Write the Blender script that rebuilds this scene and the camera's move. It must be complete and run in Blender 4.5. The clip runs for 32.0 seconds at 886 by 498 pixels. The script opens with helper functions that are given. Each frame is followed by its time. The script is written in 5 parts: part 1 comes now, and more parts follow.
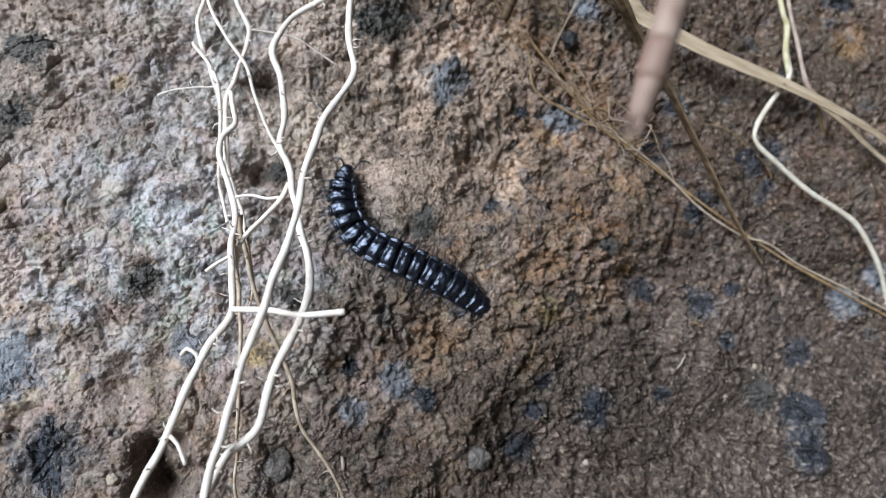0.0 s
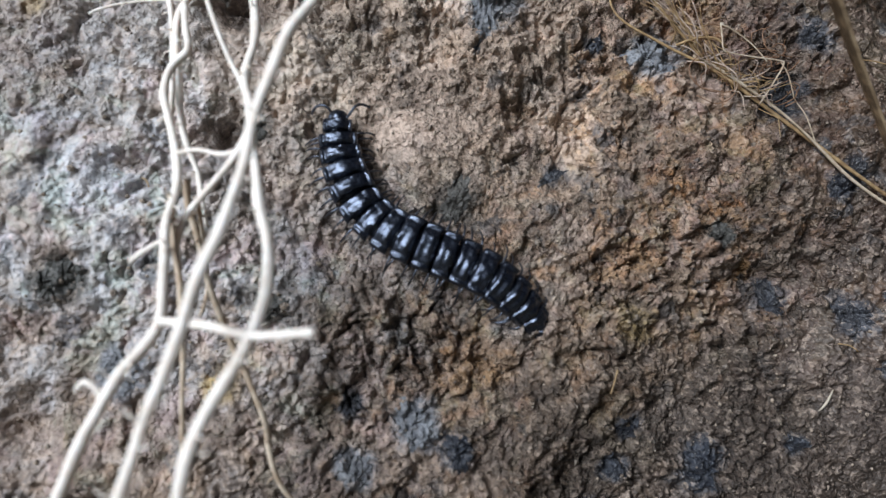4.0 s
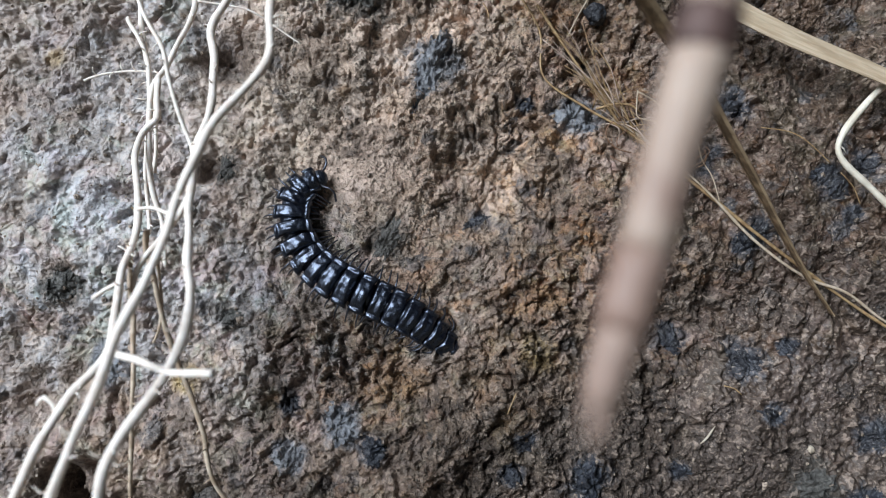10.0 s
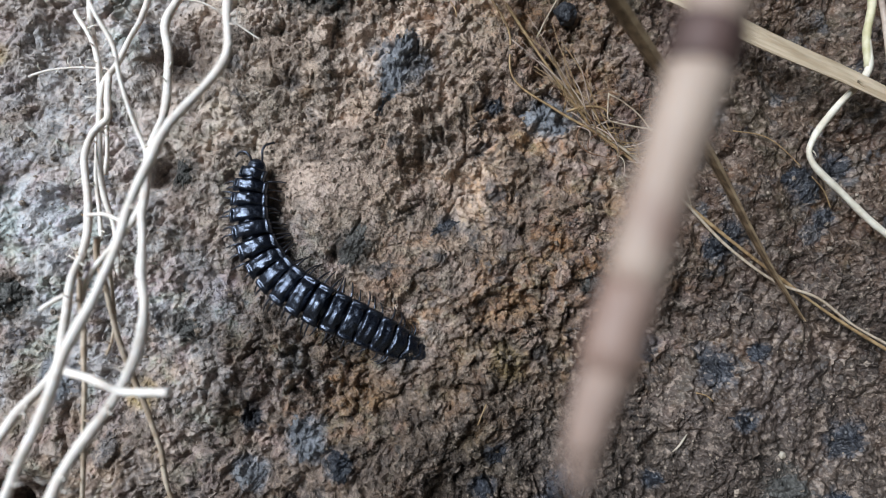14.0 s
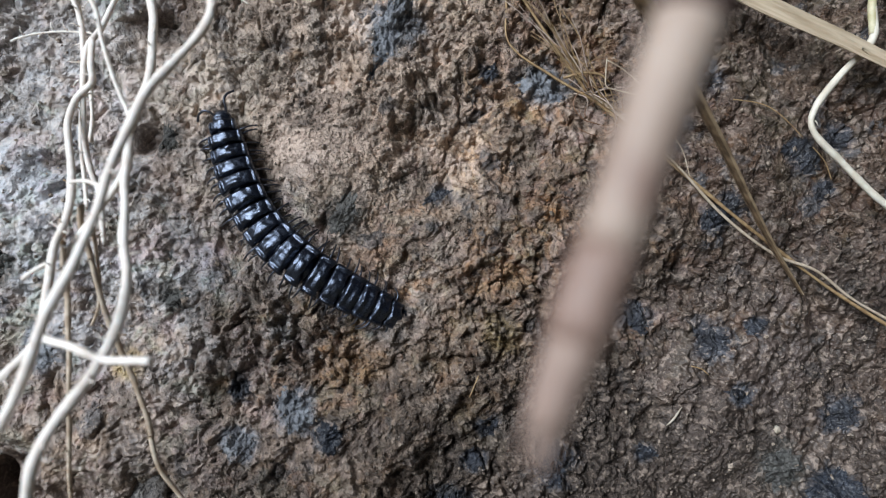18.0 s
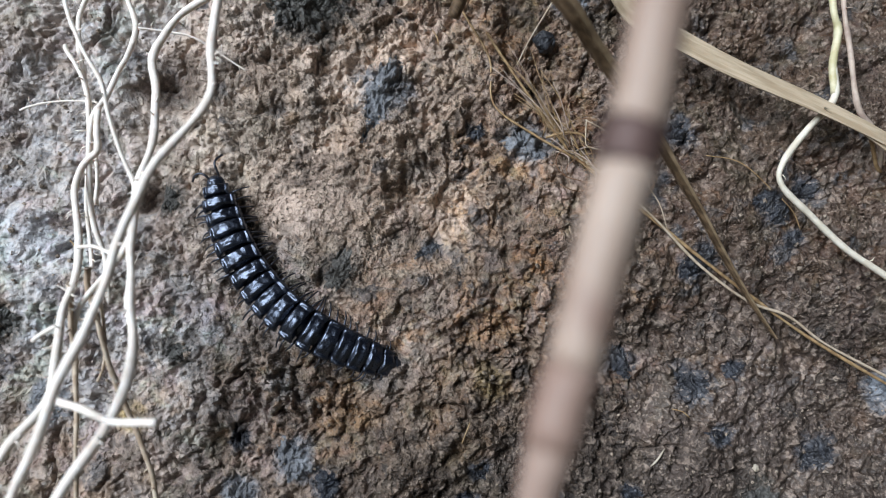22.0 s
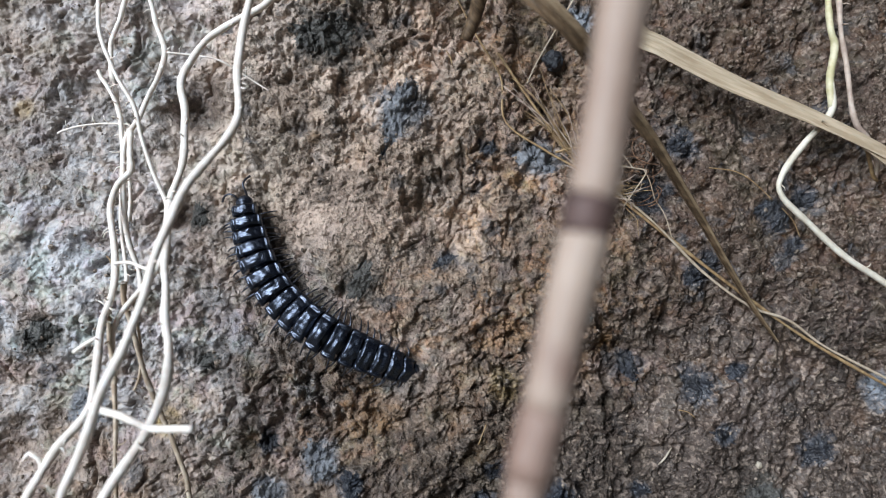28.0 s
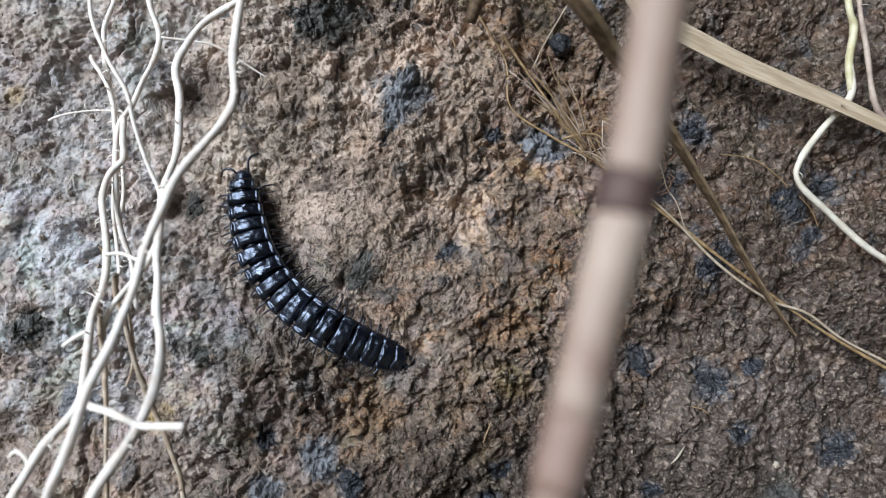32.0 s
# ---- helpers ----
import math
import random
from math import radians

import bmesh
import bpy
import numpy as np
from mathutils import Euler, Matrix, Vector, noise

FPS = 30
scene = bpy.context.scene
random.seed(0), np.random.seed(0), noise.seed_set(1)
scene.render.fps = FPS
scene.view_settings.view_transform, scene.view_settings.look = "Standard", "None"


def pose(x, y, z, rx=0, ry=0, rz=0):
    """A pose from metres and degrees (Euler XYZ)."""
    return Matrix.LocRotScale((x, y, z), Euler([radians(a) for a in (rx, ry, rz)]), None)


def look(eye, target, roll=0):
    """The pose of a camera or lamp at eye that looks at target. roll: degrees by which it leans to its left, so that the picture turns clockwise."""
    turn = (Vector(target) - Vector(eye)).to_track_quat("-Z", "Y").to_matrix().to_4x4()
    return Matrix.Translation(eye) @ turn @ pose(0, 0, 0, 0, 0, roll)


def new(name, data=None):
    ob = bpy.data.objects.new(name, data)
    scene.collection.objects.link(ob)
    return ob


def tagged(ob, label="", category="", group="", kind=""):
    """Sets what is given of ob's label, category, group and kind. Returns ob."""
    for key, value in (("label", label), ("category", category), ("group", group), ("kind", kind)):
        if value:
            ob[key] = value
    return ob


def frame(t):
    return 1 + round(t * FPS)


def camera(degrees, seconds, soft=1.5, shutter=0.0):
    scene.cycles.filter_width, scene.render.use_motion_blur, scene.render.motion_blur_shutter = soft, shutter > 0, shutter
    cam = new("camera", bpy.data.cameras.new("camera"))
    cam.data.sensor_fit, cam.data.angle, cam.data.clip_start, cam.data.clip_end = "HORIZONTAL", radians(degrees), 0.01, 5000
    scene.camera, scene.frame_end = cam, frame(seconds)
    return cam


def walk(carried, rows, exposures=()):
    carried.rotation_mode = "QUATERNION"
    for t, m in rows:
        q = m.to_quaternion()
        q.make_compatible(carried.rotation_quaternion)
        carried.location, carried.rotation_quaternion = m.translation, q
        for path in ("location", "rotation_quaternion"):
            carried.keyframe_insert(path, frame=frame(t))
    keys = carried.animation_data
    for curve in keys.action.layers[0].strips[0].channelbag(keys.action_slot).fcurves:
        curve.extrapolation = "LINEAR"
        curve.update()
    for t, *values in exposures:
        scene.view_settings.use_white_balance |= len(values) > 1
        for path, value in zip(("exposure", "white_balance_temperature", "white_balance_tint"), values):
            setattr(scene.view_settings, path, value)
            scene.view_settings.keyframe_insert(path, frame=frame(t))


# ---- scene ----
# Lengths below are centimetres in the plan of the rock face (x across, y up the face, z off the face);
# BASE stands that plan up as a steep face over the ground.
CM = 0.01
BASE = pose(0, 0, 0.22, 68, 0, 0)

cam = camera(66.0, 32.0, 1.0)
cam.data.dof.use_dof, cam.data.dof.focus_distance, cam.data.dof.aperture_fstop = True, 0.0572, 35.0
PATH = [
    (0, 0.000, 0.000, 6.897, 7.86, -9.34, -0.64),
    (0.5, 0.126, -0.072, 6.824, 7.92, -8.49, -0.57),
    (1, 0.002, -0.039, 6.810, 6.73, -9.01, -0.32),
    (1.5, -0.421, 0.148, 6.646, 5.37, -11.02, -0.11),
    (2, -0.065, 0.232, 5.940, 6.30, -7.04, 0.57),
    (2.5, 0.374, 0.655, 5.578, 6.49, -5.40, 0.80),
    (3, 0.462, 0.434, 4.947, 8.58, -5.49, 0.71),
    (3.5, 0.460, 0.250, 4.767, 8.02, -5.71, 0.37),
    (4, 0.327, 0.234, 4.871, 7.32, -6.03, -0.03),
    (4.5, 0.126, 0.237, 4.948, 6.91, -7.22, -0.00),
    (6.5, -0.098, 0.526, 5.061, 2.94, -6.74, 0.45),
    (7, 0.105, 0.521, 5.164, 3.97, -5.99, 0.52),
    (7.5, 0.332, 0.379, 5.093, 5.44, -5.84, 0.42),
    (8, 0.346, 0.415, 5.170, 5.42, -6.42, 1.02),
    (8.5, 0.557, 0.860, 5.735, 4.08, -4.26, 2.46),
    (9, 1.165, 0.728, 5.977, 5.22, 0.51, 3.62),
    (9.5, 1.340, 0.859, 5.916, 3.10, 0.28, 3.99),
    (10, 1.397, 0.688, 5.805, 4.62, -0.30, 4.08),
    (10.5, 1.447, 0.713, 5.742, 4.46, -0.86, 4.02),
    (11, 1.452, 0.621, 5.586, 5.41, -2.03, 4.17),
    (11.5, 1.431, 0.637, 5.605, 5.39, -2.28, 4.15),
    (12, 1.425, 0.645, 5.583, 5.27, -2.38, 4.15),
    (12.5, 1.443, 0.766, 5.589, 4.48, -2.31, 3.70),
    (13, 1.418, 0.766, 5.625, 4.65, -2.55, 3.69),
    (13.5, 1.426, 0.795, 5.623, 4.39, -2.59, 3.65),
    (15.5, 1.408, 0.875, 5.707, 2.78, -2.84, 3.40),
    (16, 1.439, 0.931, 5.627, 2.39, -2.74, 3.32),
    (16.5, 1.481, 0.758, 5.622, 3.06, -2.72, 3.42),
    (17, 1.439, 0.667, 5.490, 2.54, -3.24, 3.84),
    (17.5, 1.458, 0.789, 5.527, 1.59, -2.97, 3.91),
    (18, 1.463, 0.733, 5.516, 2.45, -3.01, 3.95),
    (18.5, 1.464, 0.787, 5.515, 2.21, -3.04, 3.84),
    (19, 1.497, 0.934, 5.410, 1.00, -3.23, 3.34),
    (19.5, 1.524, 0.805, 5.328, 1.72, -3.56, 3.55),
    (20, 1.513, 1.082, 5.495, 0.61, -3.51, 3.25),
    (20.5, 1.530, 1.222, 5.636, 1.88, -3.23, 3.01),
    (21, 1.464, 1.147, 5.737, 3.15, -3.65, 3.01),
    (21.5, 1.422, 1.023, 5.784, 4.21, -3.92, 3.13),
    (22, 1.417, 0.988, 5.800, 4.17, -3.87, 3.11),
    (22.5, 1.410, 0.931, 5.820, 4.12, -3.79, 3.19),
    (23, 1.406, 0.962, 5.882, 4.00, -3.69, 3.06),
    (23.5, 1.404, 0.950, 5.846, 4.21, -3.66, 3.18),
    (24, 1.407, 0.958, 5.826, 4.33, -3.57, 3.23),
    (24.5, 1.408, 0.968, 5.808, 4.23, -3.63, 3.18),
    (26.5, 1.368, 0.944, 5.912, 4.06, -3.64, 3.22),
    (27, 1.323, 1.048, 6.037, 3.75, -3.47, 2.92),
    (27.5, 1.303, 1.096, 6.074, 3.75, -3.43, 2.63),
    (28, 1.308, 1.095, 6.100, 3.85, -3.32, 2.53),
    (28.5, 1.312, 1.078, 6.070, 3.83, -3.21, 2.69),
    (29, 1.322, 1.039, 6.080, 4.01, -3.10, 2.68),
    (29.5, 1.323, 1.032, 6.069, 4.15, -3.00, 2.88),
    (30, 1.325, 1.103, 6.038, 4.06, -3.05, 2.62),
    (30.5, 1.324, 1.147, 6.063, 3.59, -2.88, 2.58),
    (31, 1.361, 1.113, 5.928, 3.76, -2.68, 2.61),
    (31.5, 1.391, 1.206, 5.961, 3.61, -2.30, 2.26),
    (32, 1.359, 0.992, 5.877, 4.21, -2.72, 2.51),
]
walk(cam, [(t, BASE @ pose(x * CM, y * CM, z * CM, rx, ry, rz)) for t, x, y, z, rx, ry, rz in PATH], [(0.0, 0.0, 6750, 15), (4.0, -0.05, 6800, 15), (6.5, -0.18, 6800, 14), (8.0, -0.12, 6800, 14), (9.5, 0.0, 6720, 14), (17.0, -0.09, 6720, 14), (22.0, 0.02, 6720, 14), (32.0, 0.02, 6720, 14)])

# ---- daylight: bright overcast, the open sky on the left of the face ----
world = bpy.data.worlds.new("overcast_sky")
scene.world = world
world.use_nodes = True
sky = world.node_tree.nodes.new("ShaderNodeTexSky")
sky.sky_type, sky.sun_disc = "NISHITA", False
sky.sun_elevation, sky.sun_rotation = radians(40), radians(-75)
sky.air_density, sky.dust_density = 1.0, 3.0
back = world.node_tree.nodes["Background"]
back.inputs["Strength"].default_value = 0.012
world.node_tree.links.new(sky.outputs[0], back.inputs["Color"])

sun_data = bpy.data.lights.new("sun", "SUN")
sun_data.energy, sun_data.angle, sun_data.color = 6.3, radians(36), (0.76, 0.89, 1.0)
sun = new("sun", sun_data)
SUN_FROM = Vector((-0.60, 0.32, 0.70))
sun.matrix_basis = BASE @ look(SUN_FROM, (0, 0, 0))


# ---- materials ----
# mineral patches in the rock: x, y, half width, half height, turn
SLATES = ((1.18, 2.72, 0.14, 0.36, -0.25), (2.46, 2.38, 0.21, 0.13, -0.5), (-2.98, -0.16, 0.30, 0.30, 0.3),
         (-1.34, -0.01, 0.13, 0.16, 0), (0.22, -0.67, 0.13, 0.1, 0.4), (0.65, -0.38, 0.15, 0.19, 0.3),
         (6.24, 0.7, 0.1, 0.16, 0), (5.78, 0.43, 0.22, 0.09, -0.5), (2.78, 3.68, 0.18, 0.14, 0.5))
DARKS = ((1.66, 1.42, 0.13, 0.05, 0.6), (2.02, 2.46, 0.09, 0.07, 0.4), (3.5, 2.1, 0.2, 0.14, -0.6), (4.69, 1.93, 0.15, 0.11, -0.4), (4.86, 1.70, 0.12, 0.08, 0.5), (3.93, 1.39, 0.12, 0.1, 0),
        (6.03, 4.0, 0.22, 0.12, 0), (-2.54, -1.02, 0.2, 0.36, 0.1), (5.12, -0.76, 0.22, 0.20, 0.2), (2.2, -0.42, 0.11, 0.09, 0.6), (2.75, -0.70, 0.14, 0.2, 0.3), (0.2, -0.24, 0.11, 0.08, 0), (0.95, -0.56, 0.12, 0.13, 0.5), (3.41, 0.54, 0.1, 0.16, 0.2),
        (4.02, 0.4, 0.17, 0.09, -0.1), (4.35, 0.54, 0.1, 0.08, 0.3))
MORE_DARKS = ((3.75, 2.56, 0.13, 0.11, 0.3), (4.60, 2.02, 0.16, 0.10, 0.2), (4.95, 2.14, 0.14, 0.10, 0.4), (4.04, 1.47, 0.1, 0.13, 0.2), (2.12, -0.72, 0.1, 0.1, 0), (4.24, -0.04, 0.13, 0.06, -0.4), (5.19, -0.17, 0.17, 0.13, 0.5), (5.10, -1.19, 0.2, 0.19, 0.2), (3.54, -0.57, 0.1, 0.06, 0),
         (1.95, -1.1, 0.16, 0.1, 0.5))
DARKS += MORE_DARKS
# dull dark minerals; the patch at 0.48, 3.40 paints a crevice's shade
DULLS = ((0.93, 1.2, 0.12, 0.19, -0.3), (-0.55, 1.72, 0.12, 0.15, 0.5), (-1.73, 0.62, 0.2, 0.13, 0.6), (-0.36, 0.45, 0.11, 0.09, 0), (0.48, 3.40, 0.3, 0.22, 0.3), (-2.9, 2.86, 0.26, 0.16, 0.4), (-3.05, 2.2, 0.26, 0.12, 0), (2.9, 1.0, 0.09, 0.13, 0.3), (4.66, -0.62, 0.22, 0.17, 0.4))


class Graph:
    """A short way to write node trees."""

    def __init__(self, name, rough=0.6, spec=0.4):
        self.mat = bpy.data.materials.new(name)
        self.mat.use_nodes = True
        self.tree = self.mat.node_tree
        self.bsdf = self.tree.nodes["Principled BSDF"]
        self.bsdf.inputs["Roughness"].default_value = rough
        self.bsdf.inputs["Specular IOR Level"].default_value = spec
        place = self.tree.nodes.new("ShaderNodeTexCoord")
        grow = self.tree.nodes.new("ShaderNodeVectorMath")
        grow.operation = "SCALE"
        grow.inputs["Scale"].default_value = 100.0
        self.tree.links.new(place.outputs["Object"], grow.inputs[0])
        self.cm = grow.outputs[0]

    def put(self, value, socket):
        if isinstance(value, bpy.types.NodeSocket):
            self.tree.links.new(value, socket)
        elif isinstance(value, (tuple, list)) and len(value) == 3 and socket.type == "RGBA":
            socket.default_value = (*value, 1.0)
        else:
            socket.default_value = value

    def noise(self, scale, detail=4.0, rough=0.55, distort=0.0, at=None):
        n = self.tree.nodes.new("ShaderNodeTexNoise")
        self.put(at or self.cm, n.inputs["Vector"])
        n.inputs["Scale"].default_value, n.inputs["Detail"].default_value = scale, detail
        n.inputs["Roughness"].default_value, n.inputs["Distortion"].default_value = rough, distort
        return n.outputs["Fac"]

    def cells(self, scale, feature="F1", at=None):
        n = self.tree.nodes.new("ShaderNodeTexVoronoi")
        n.feature = feature
        self.put(at or self.cm, n.inputs["Vector"])
        n.inputs["Scale"].default_value = scale
        return n

    def math(self, op, a, b=0.0):
        n = self.tree.nodes.new("ShaderNodeMath")
        n.operation = op
        self.put(a, n.inputs[0])
        self.put(b, n.inputs[1])
        return n.outputs[0]

    def span(self, value, lo, hi, to_lo=0.0, to_hi=1.0):
        n = self.tree.nodes.new("ShaderNodeMapRange")
        n.interpolation_type = "SMOOTHSTEP"
        self.put(value, n.inputs[0])
        for i, v in enumerate((lo, hi, to_lo, to_hi)):
            n.inputs[i + 1].default_value = v
        return n.outputs[0]

    def mix(self, fac, a, b, how="MIX"):
        n = self.tree.nodes.new("ShaderNodeMix")
        n.data_type, n.blend_type = "RGBA", how
        self.put(fac, n.inputs[0])
        self.put(a, n.inputs[6])
        self.put(b, n.inputs[7])
        return n.outputs[2]

    def axis(self, k):
        n = self.tree.nodes.new("ShaderNodeSeparateXYZ")
        self.put(self.cm, n.inputs[0])
        return n.outputs[k]

    def spot(self, x, y, r, wobble, edge=0.5):
        """1 inside a ragged round patch of the face."""
        n = self.tree.nodes.new("ShaderNodeVectorMath")
        n.operation = "DISTANCE"
        self.put(self.flat(), n.inputs[0])
        n.inputs[1].default_value = (x, y, 0)
        far = self.math("ADD", n.outputs["Value"], self.math("MULTIPLY", self.math("SUBTRACT", wobble, 0.5), r * 1.6))
        return self.span(far, r * (1 + edge), r * (1 - edge))

    def nearest(self, rows):
        """How far each place lies from the nearest of the patches, in their own sizes."""
        best = None
        for x, y, rx, ry, _ in rows:
            n = self.tree.nodes.new("ShaderNodeVectorMath")
            n.operation = "DISTANCE"
            self.put(self.flat(), n.inputs[0])
            n.inputs[1].default_value = (x, y, 0)
            far = self.math("MULTIPLY", n.outputs["Value"], 1 / (rx * ry) ** 0.5)
            best = far if best is None else self.math("MINIMUM", best, far)
        return best

    def flat(self):
        n = self.tree.nodes.new("ShaderNodeVectorMath")
        n.operation = "MULTIPLY"
        self.put(self.cm, n.inputs[0])
        n.inputs[1].default_value = (1, 1, 0)
        return n.outputs[0]

    def bump(self, height, strength, distance):
        n = self.tree.nodes.new("ShaderNodeBump")
        n.inputs["Strength"].default_value, n.inputs["Distance"].default_value = strength, distance
        self.put(height, n.inputs["Height"])
        if self.bsdf.inputs["Normal"].is_linked:
            self.put(self.bsdf.inputs["Normal"].links[0].from_socket, n.inputs["Normal"])
        self.put(n.outputs[0], self.bsdf.inputs["Normal"])

    def shifted(self, by):
        n = self.tree.nodes.new("ShaderNodeVectorMath")
        self.put(self.cm, n.inputs[0])
        n.inputs[1].default_value = (by, 1.7 * by, 0.4 * by)
        return n.outputs[0]

    def random(self):
        return self.tree.nodes.new("ShaderNodeObjectInfo").outputs["Random"]

    def done(self, colour, rough=None):
        self.put(colour, self.bsdf.inputs["Base Color"])
        if rough is not None:
            self.put(rough, self.bsdf.inputs["Roughness"])
        return self.mat


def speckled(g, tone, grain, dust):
    """Paints shade into the pits and light onto the faces of the grain, in the rock's own hue."""
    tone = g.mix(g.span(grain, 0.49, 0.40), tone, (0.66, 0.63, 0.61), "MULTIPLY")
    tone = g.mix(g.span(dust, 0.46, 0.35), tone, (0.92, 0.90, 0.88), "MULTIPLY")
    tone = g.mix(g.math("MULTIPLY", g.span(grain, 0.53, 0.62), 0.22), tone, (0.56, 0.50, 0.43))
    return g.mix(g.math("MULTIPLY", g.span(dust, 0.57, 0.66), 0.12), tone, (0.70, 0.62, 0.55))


def rock_material():
    g = Graph("weathered_rock", 0.6, 0.5)
    broad, mid, small = g.noise(0.55, 3), g.noise(1.7, 4, 0.55, 0.4), g.noise(5.5, 3, 0.6, 0.5)
    patch, patch2, patch3 = g.noise(3.0, 3, 0.6, 0.8), g.noise(3.9, 3, 0.6, 0.9, g.shifted(7.7)), g.noise(2.2, 3, 0.6, 1.0, g.shifted(-3.1))
    grain, dust = g.noise(17.0, 4, 0.6, 0.25), g.noise(48.0, 3, 0.6, 0.1)
    wob = g.noise(2.4, 4, 0.65)
    x, y = g.axis(0), g.axis(1)
    brown = g.mix(g.span(mid, 0.38, 0.62), (0.205, 0.155, 0.110), (0.30, 0.226, 0.162))
    brown = g.mix(g.math("MULTIPLY", g.span(small, 0.50, 0.64), 0.6), brown, (0.345, 0.28, 0.215))
    brown = g.mix(g.math("MULTIPLY", g.span(patch, 0.53, 0.60), 0.85), brown, (0.36, 0.25, 0.145))
    brown = g.mix(g.math("MULTIPLY", g.span(patch2, 0.53, 0.60), 0.55), brown, (0.355, 0.295, 0.262))
    # duller, purplish rock on the right, pale mineral crust on the left; light fading rightward is painted in
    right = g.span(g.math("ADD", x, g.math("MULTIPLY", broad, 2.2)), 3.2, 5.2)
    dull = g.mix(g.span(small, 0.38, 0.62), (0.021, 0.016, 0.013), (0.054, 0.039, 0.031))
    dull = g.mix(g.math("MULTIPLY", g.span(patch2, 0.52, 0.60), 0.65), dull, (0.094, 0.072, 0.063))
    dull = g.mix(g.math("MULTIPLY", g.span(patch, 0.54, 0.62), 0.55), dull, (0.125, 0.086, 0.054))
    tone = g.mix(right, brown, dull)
    pale = g.noise(1.9, 5, 0.6, 1.2, g.shifted(5.9))
    left = g.span(g.math("ADD", x, g.math("MULTIPLY", g.math("SUBTRACT", mid, 0.5), 4.5)), 1.8, -0.5)
    left = g.math("MULTIPLY", left, g.span(g.math("ADD", y, g.math("MULTIPLY", g.math("SUBTRACT", patch3, 0.5), 2.0)), -0.7, 0.9, 0.28, 1.0))
    left = g.math("MULTIPLY", left, g.span(g.math("ADD", x, g.math("MULTIPLY", g.math("SUBTRACT", pale, 0.5), 3.0)), -3.3, -1.7, 0.5, 1.0))
    crust = g.mix(g.span(small, 0.36, 0.60), (0.235, 0.275, 0.30), (0.325, 0.37, 0.40))
    tone = g.mix(g.math("MULTIPLY", left, g.span(patch3, 0.34, 0.54, 0.6, 0.92)), tone, crust)
    tone = g.mix(g.math("MULTIPLY", left, g.math("MULTIPLY", g.span(pale, 0.48, 0.58), 0.5)), tone, (0.33, 0.40, 0.475))
    lilac = g.noise(1.5, 5, 0.6, 1.0, g.shifted(-8.3))
    tone = g.mix(g.math("MULTIPLY", g.span(lilac, 0.52, 0.60), g.span(x, 2.8, 4.2, 0.5, 0.2)), tone, (0.33, 0.285, 0.275))
    dim = g.noise(1.2, 5, 0.65, 1.0, g.shifted(14.9))
    tone = g.mix(g.math("MULTIPLY", g.span(dim, 0.52, 0.61), 0.35), tone, (0.105, 0.092, 0.073))
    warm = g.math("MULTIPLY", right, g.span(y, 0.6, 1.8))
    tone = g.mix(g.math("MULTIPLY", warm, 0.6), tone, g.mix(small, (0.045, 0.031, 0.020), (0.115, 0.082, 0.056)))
    # greenish, rosy and rusty tints
    moss, rose, rust = g.noise(2.8, 4, 0.6, 0.8, g.shifted(21.3)), g.noise(3.3, 4, 0.6, 0.8, g.shifted(-17.9)), g.noise(3.6, 4, 0.6, 0.9, g.shifted(27.1))
    tone = g.mix(g.math("MULTIPLY", g.span(moss, 0.53, 0.62), 0.55), tone, (0.82, 1.0, 0.86), "MULTIPLY")
    tone = g.mix(g.math("MULTIPLY", g.span(rose, 0.53, 0.62), 0.45), tone, (1.08, 0.93, 1.02), "MULTIPLY")
    tone = g.mix(g.math("MULTIPLY", g.math("MULTIPLY", g.span(rust, 0.55, 0.63), g.span(x, -0.6, 0.8)), 0.7), tone, (1.12, 0.86, 0.60), "MULTIPLY")
    tone = g.mix(g.math("MULTIPLY", g.spot(0.1, 2.25, 0.42, wob), 0.5), tone, (0.80, 0.98, 0.84), "MULTIPLY")
    # local patches
    tone = g.mix(g.math("MULTIPLY", g.spot(0.62, 1.82, 0.40, wob), 0.75), tone, (0.36, 0.305, 0.29))
    tone = g.mix(g.math("MULTIPLY", g.spot(0.6, 2.6, 1.5, wob), 0.7), tone, (0.47, 0.41, 0.345))
    for px, py, r, k in ((1.22, 0.03, 0.15, 0.4), (3.16, 0.75, 0.09, 0.75), (0.45, 2.46, 0.06, 0.7), (6.1, 3.5, 0.2, 0.4), (0.9, 0.2, 0.25, 0.15)):
        tone = g.mix(g.math("MULTIPLY", g.spot(px, py, r, wob), k), tone, (0.34, 0.21, 0.085))
    for px, py, r in ((-2.06, 2.57, 0.09), (-0.69, -0.09, 0.12), (2.25, 0.32, 0.16)):
        tone = g.mix(g.math("MULTIPLY", g.spot(px, py, r, wob), 0.7), tone, (0.42, 0.335, 0.12))
    for px, py, r in ((4.0, -0.55, 0.22), (4.55, 0.1, 0.30), (2.35, -0.30, 0.12), (3.9, -0.05, 0.16)):
        tone = g.mix(g.math("MULTIPLY", g.spot(px, py, r, wob), 0.4), tone, (0.19, 0.167, 0.172))
    # dark green-blue minerals: stains and specks
    speck = g.cells(2.3)
    near = g.math("ADD", speck.outputs["Distance"], g.math("MULTIPLY", g.math("SUBTRACT", small, 0.5), 0.9))
    tone = g.mix(g.math("MULTIPLY", g.span(near, 0.24, 0.12), 0.8), tone, (0.070, 0.080, 0.092))
    tone = g.mix(g.math("MULTIPLY", g.span(patch, 0.44, 0.37), 0.5), tone, (0.105, 0.100, 0.088))
    tone = g.mix(g.math("MULTIPLY", g.span(patch2, 0.42, 0.35), 0.5), tone, (0.070, 0.078, 0.088))
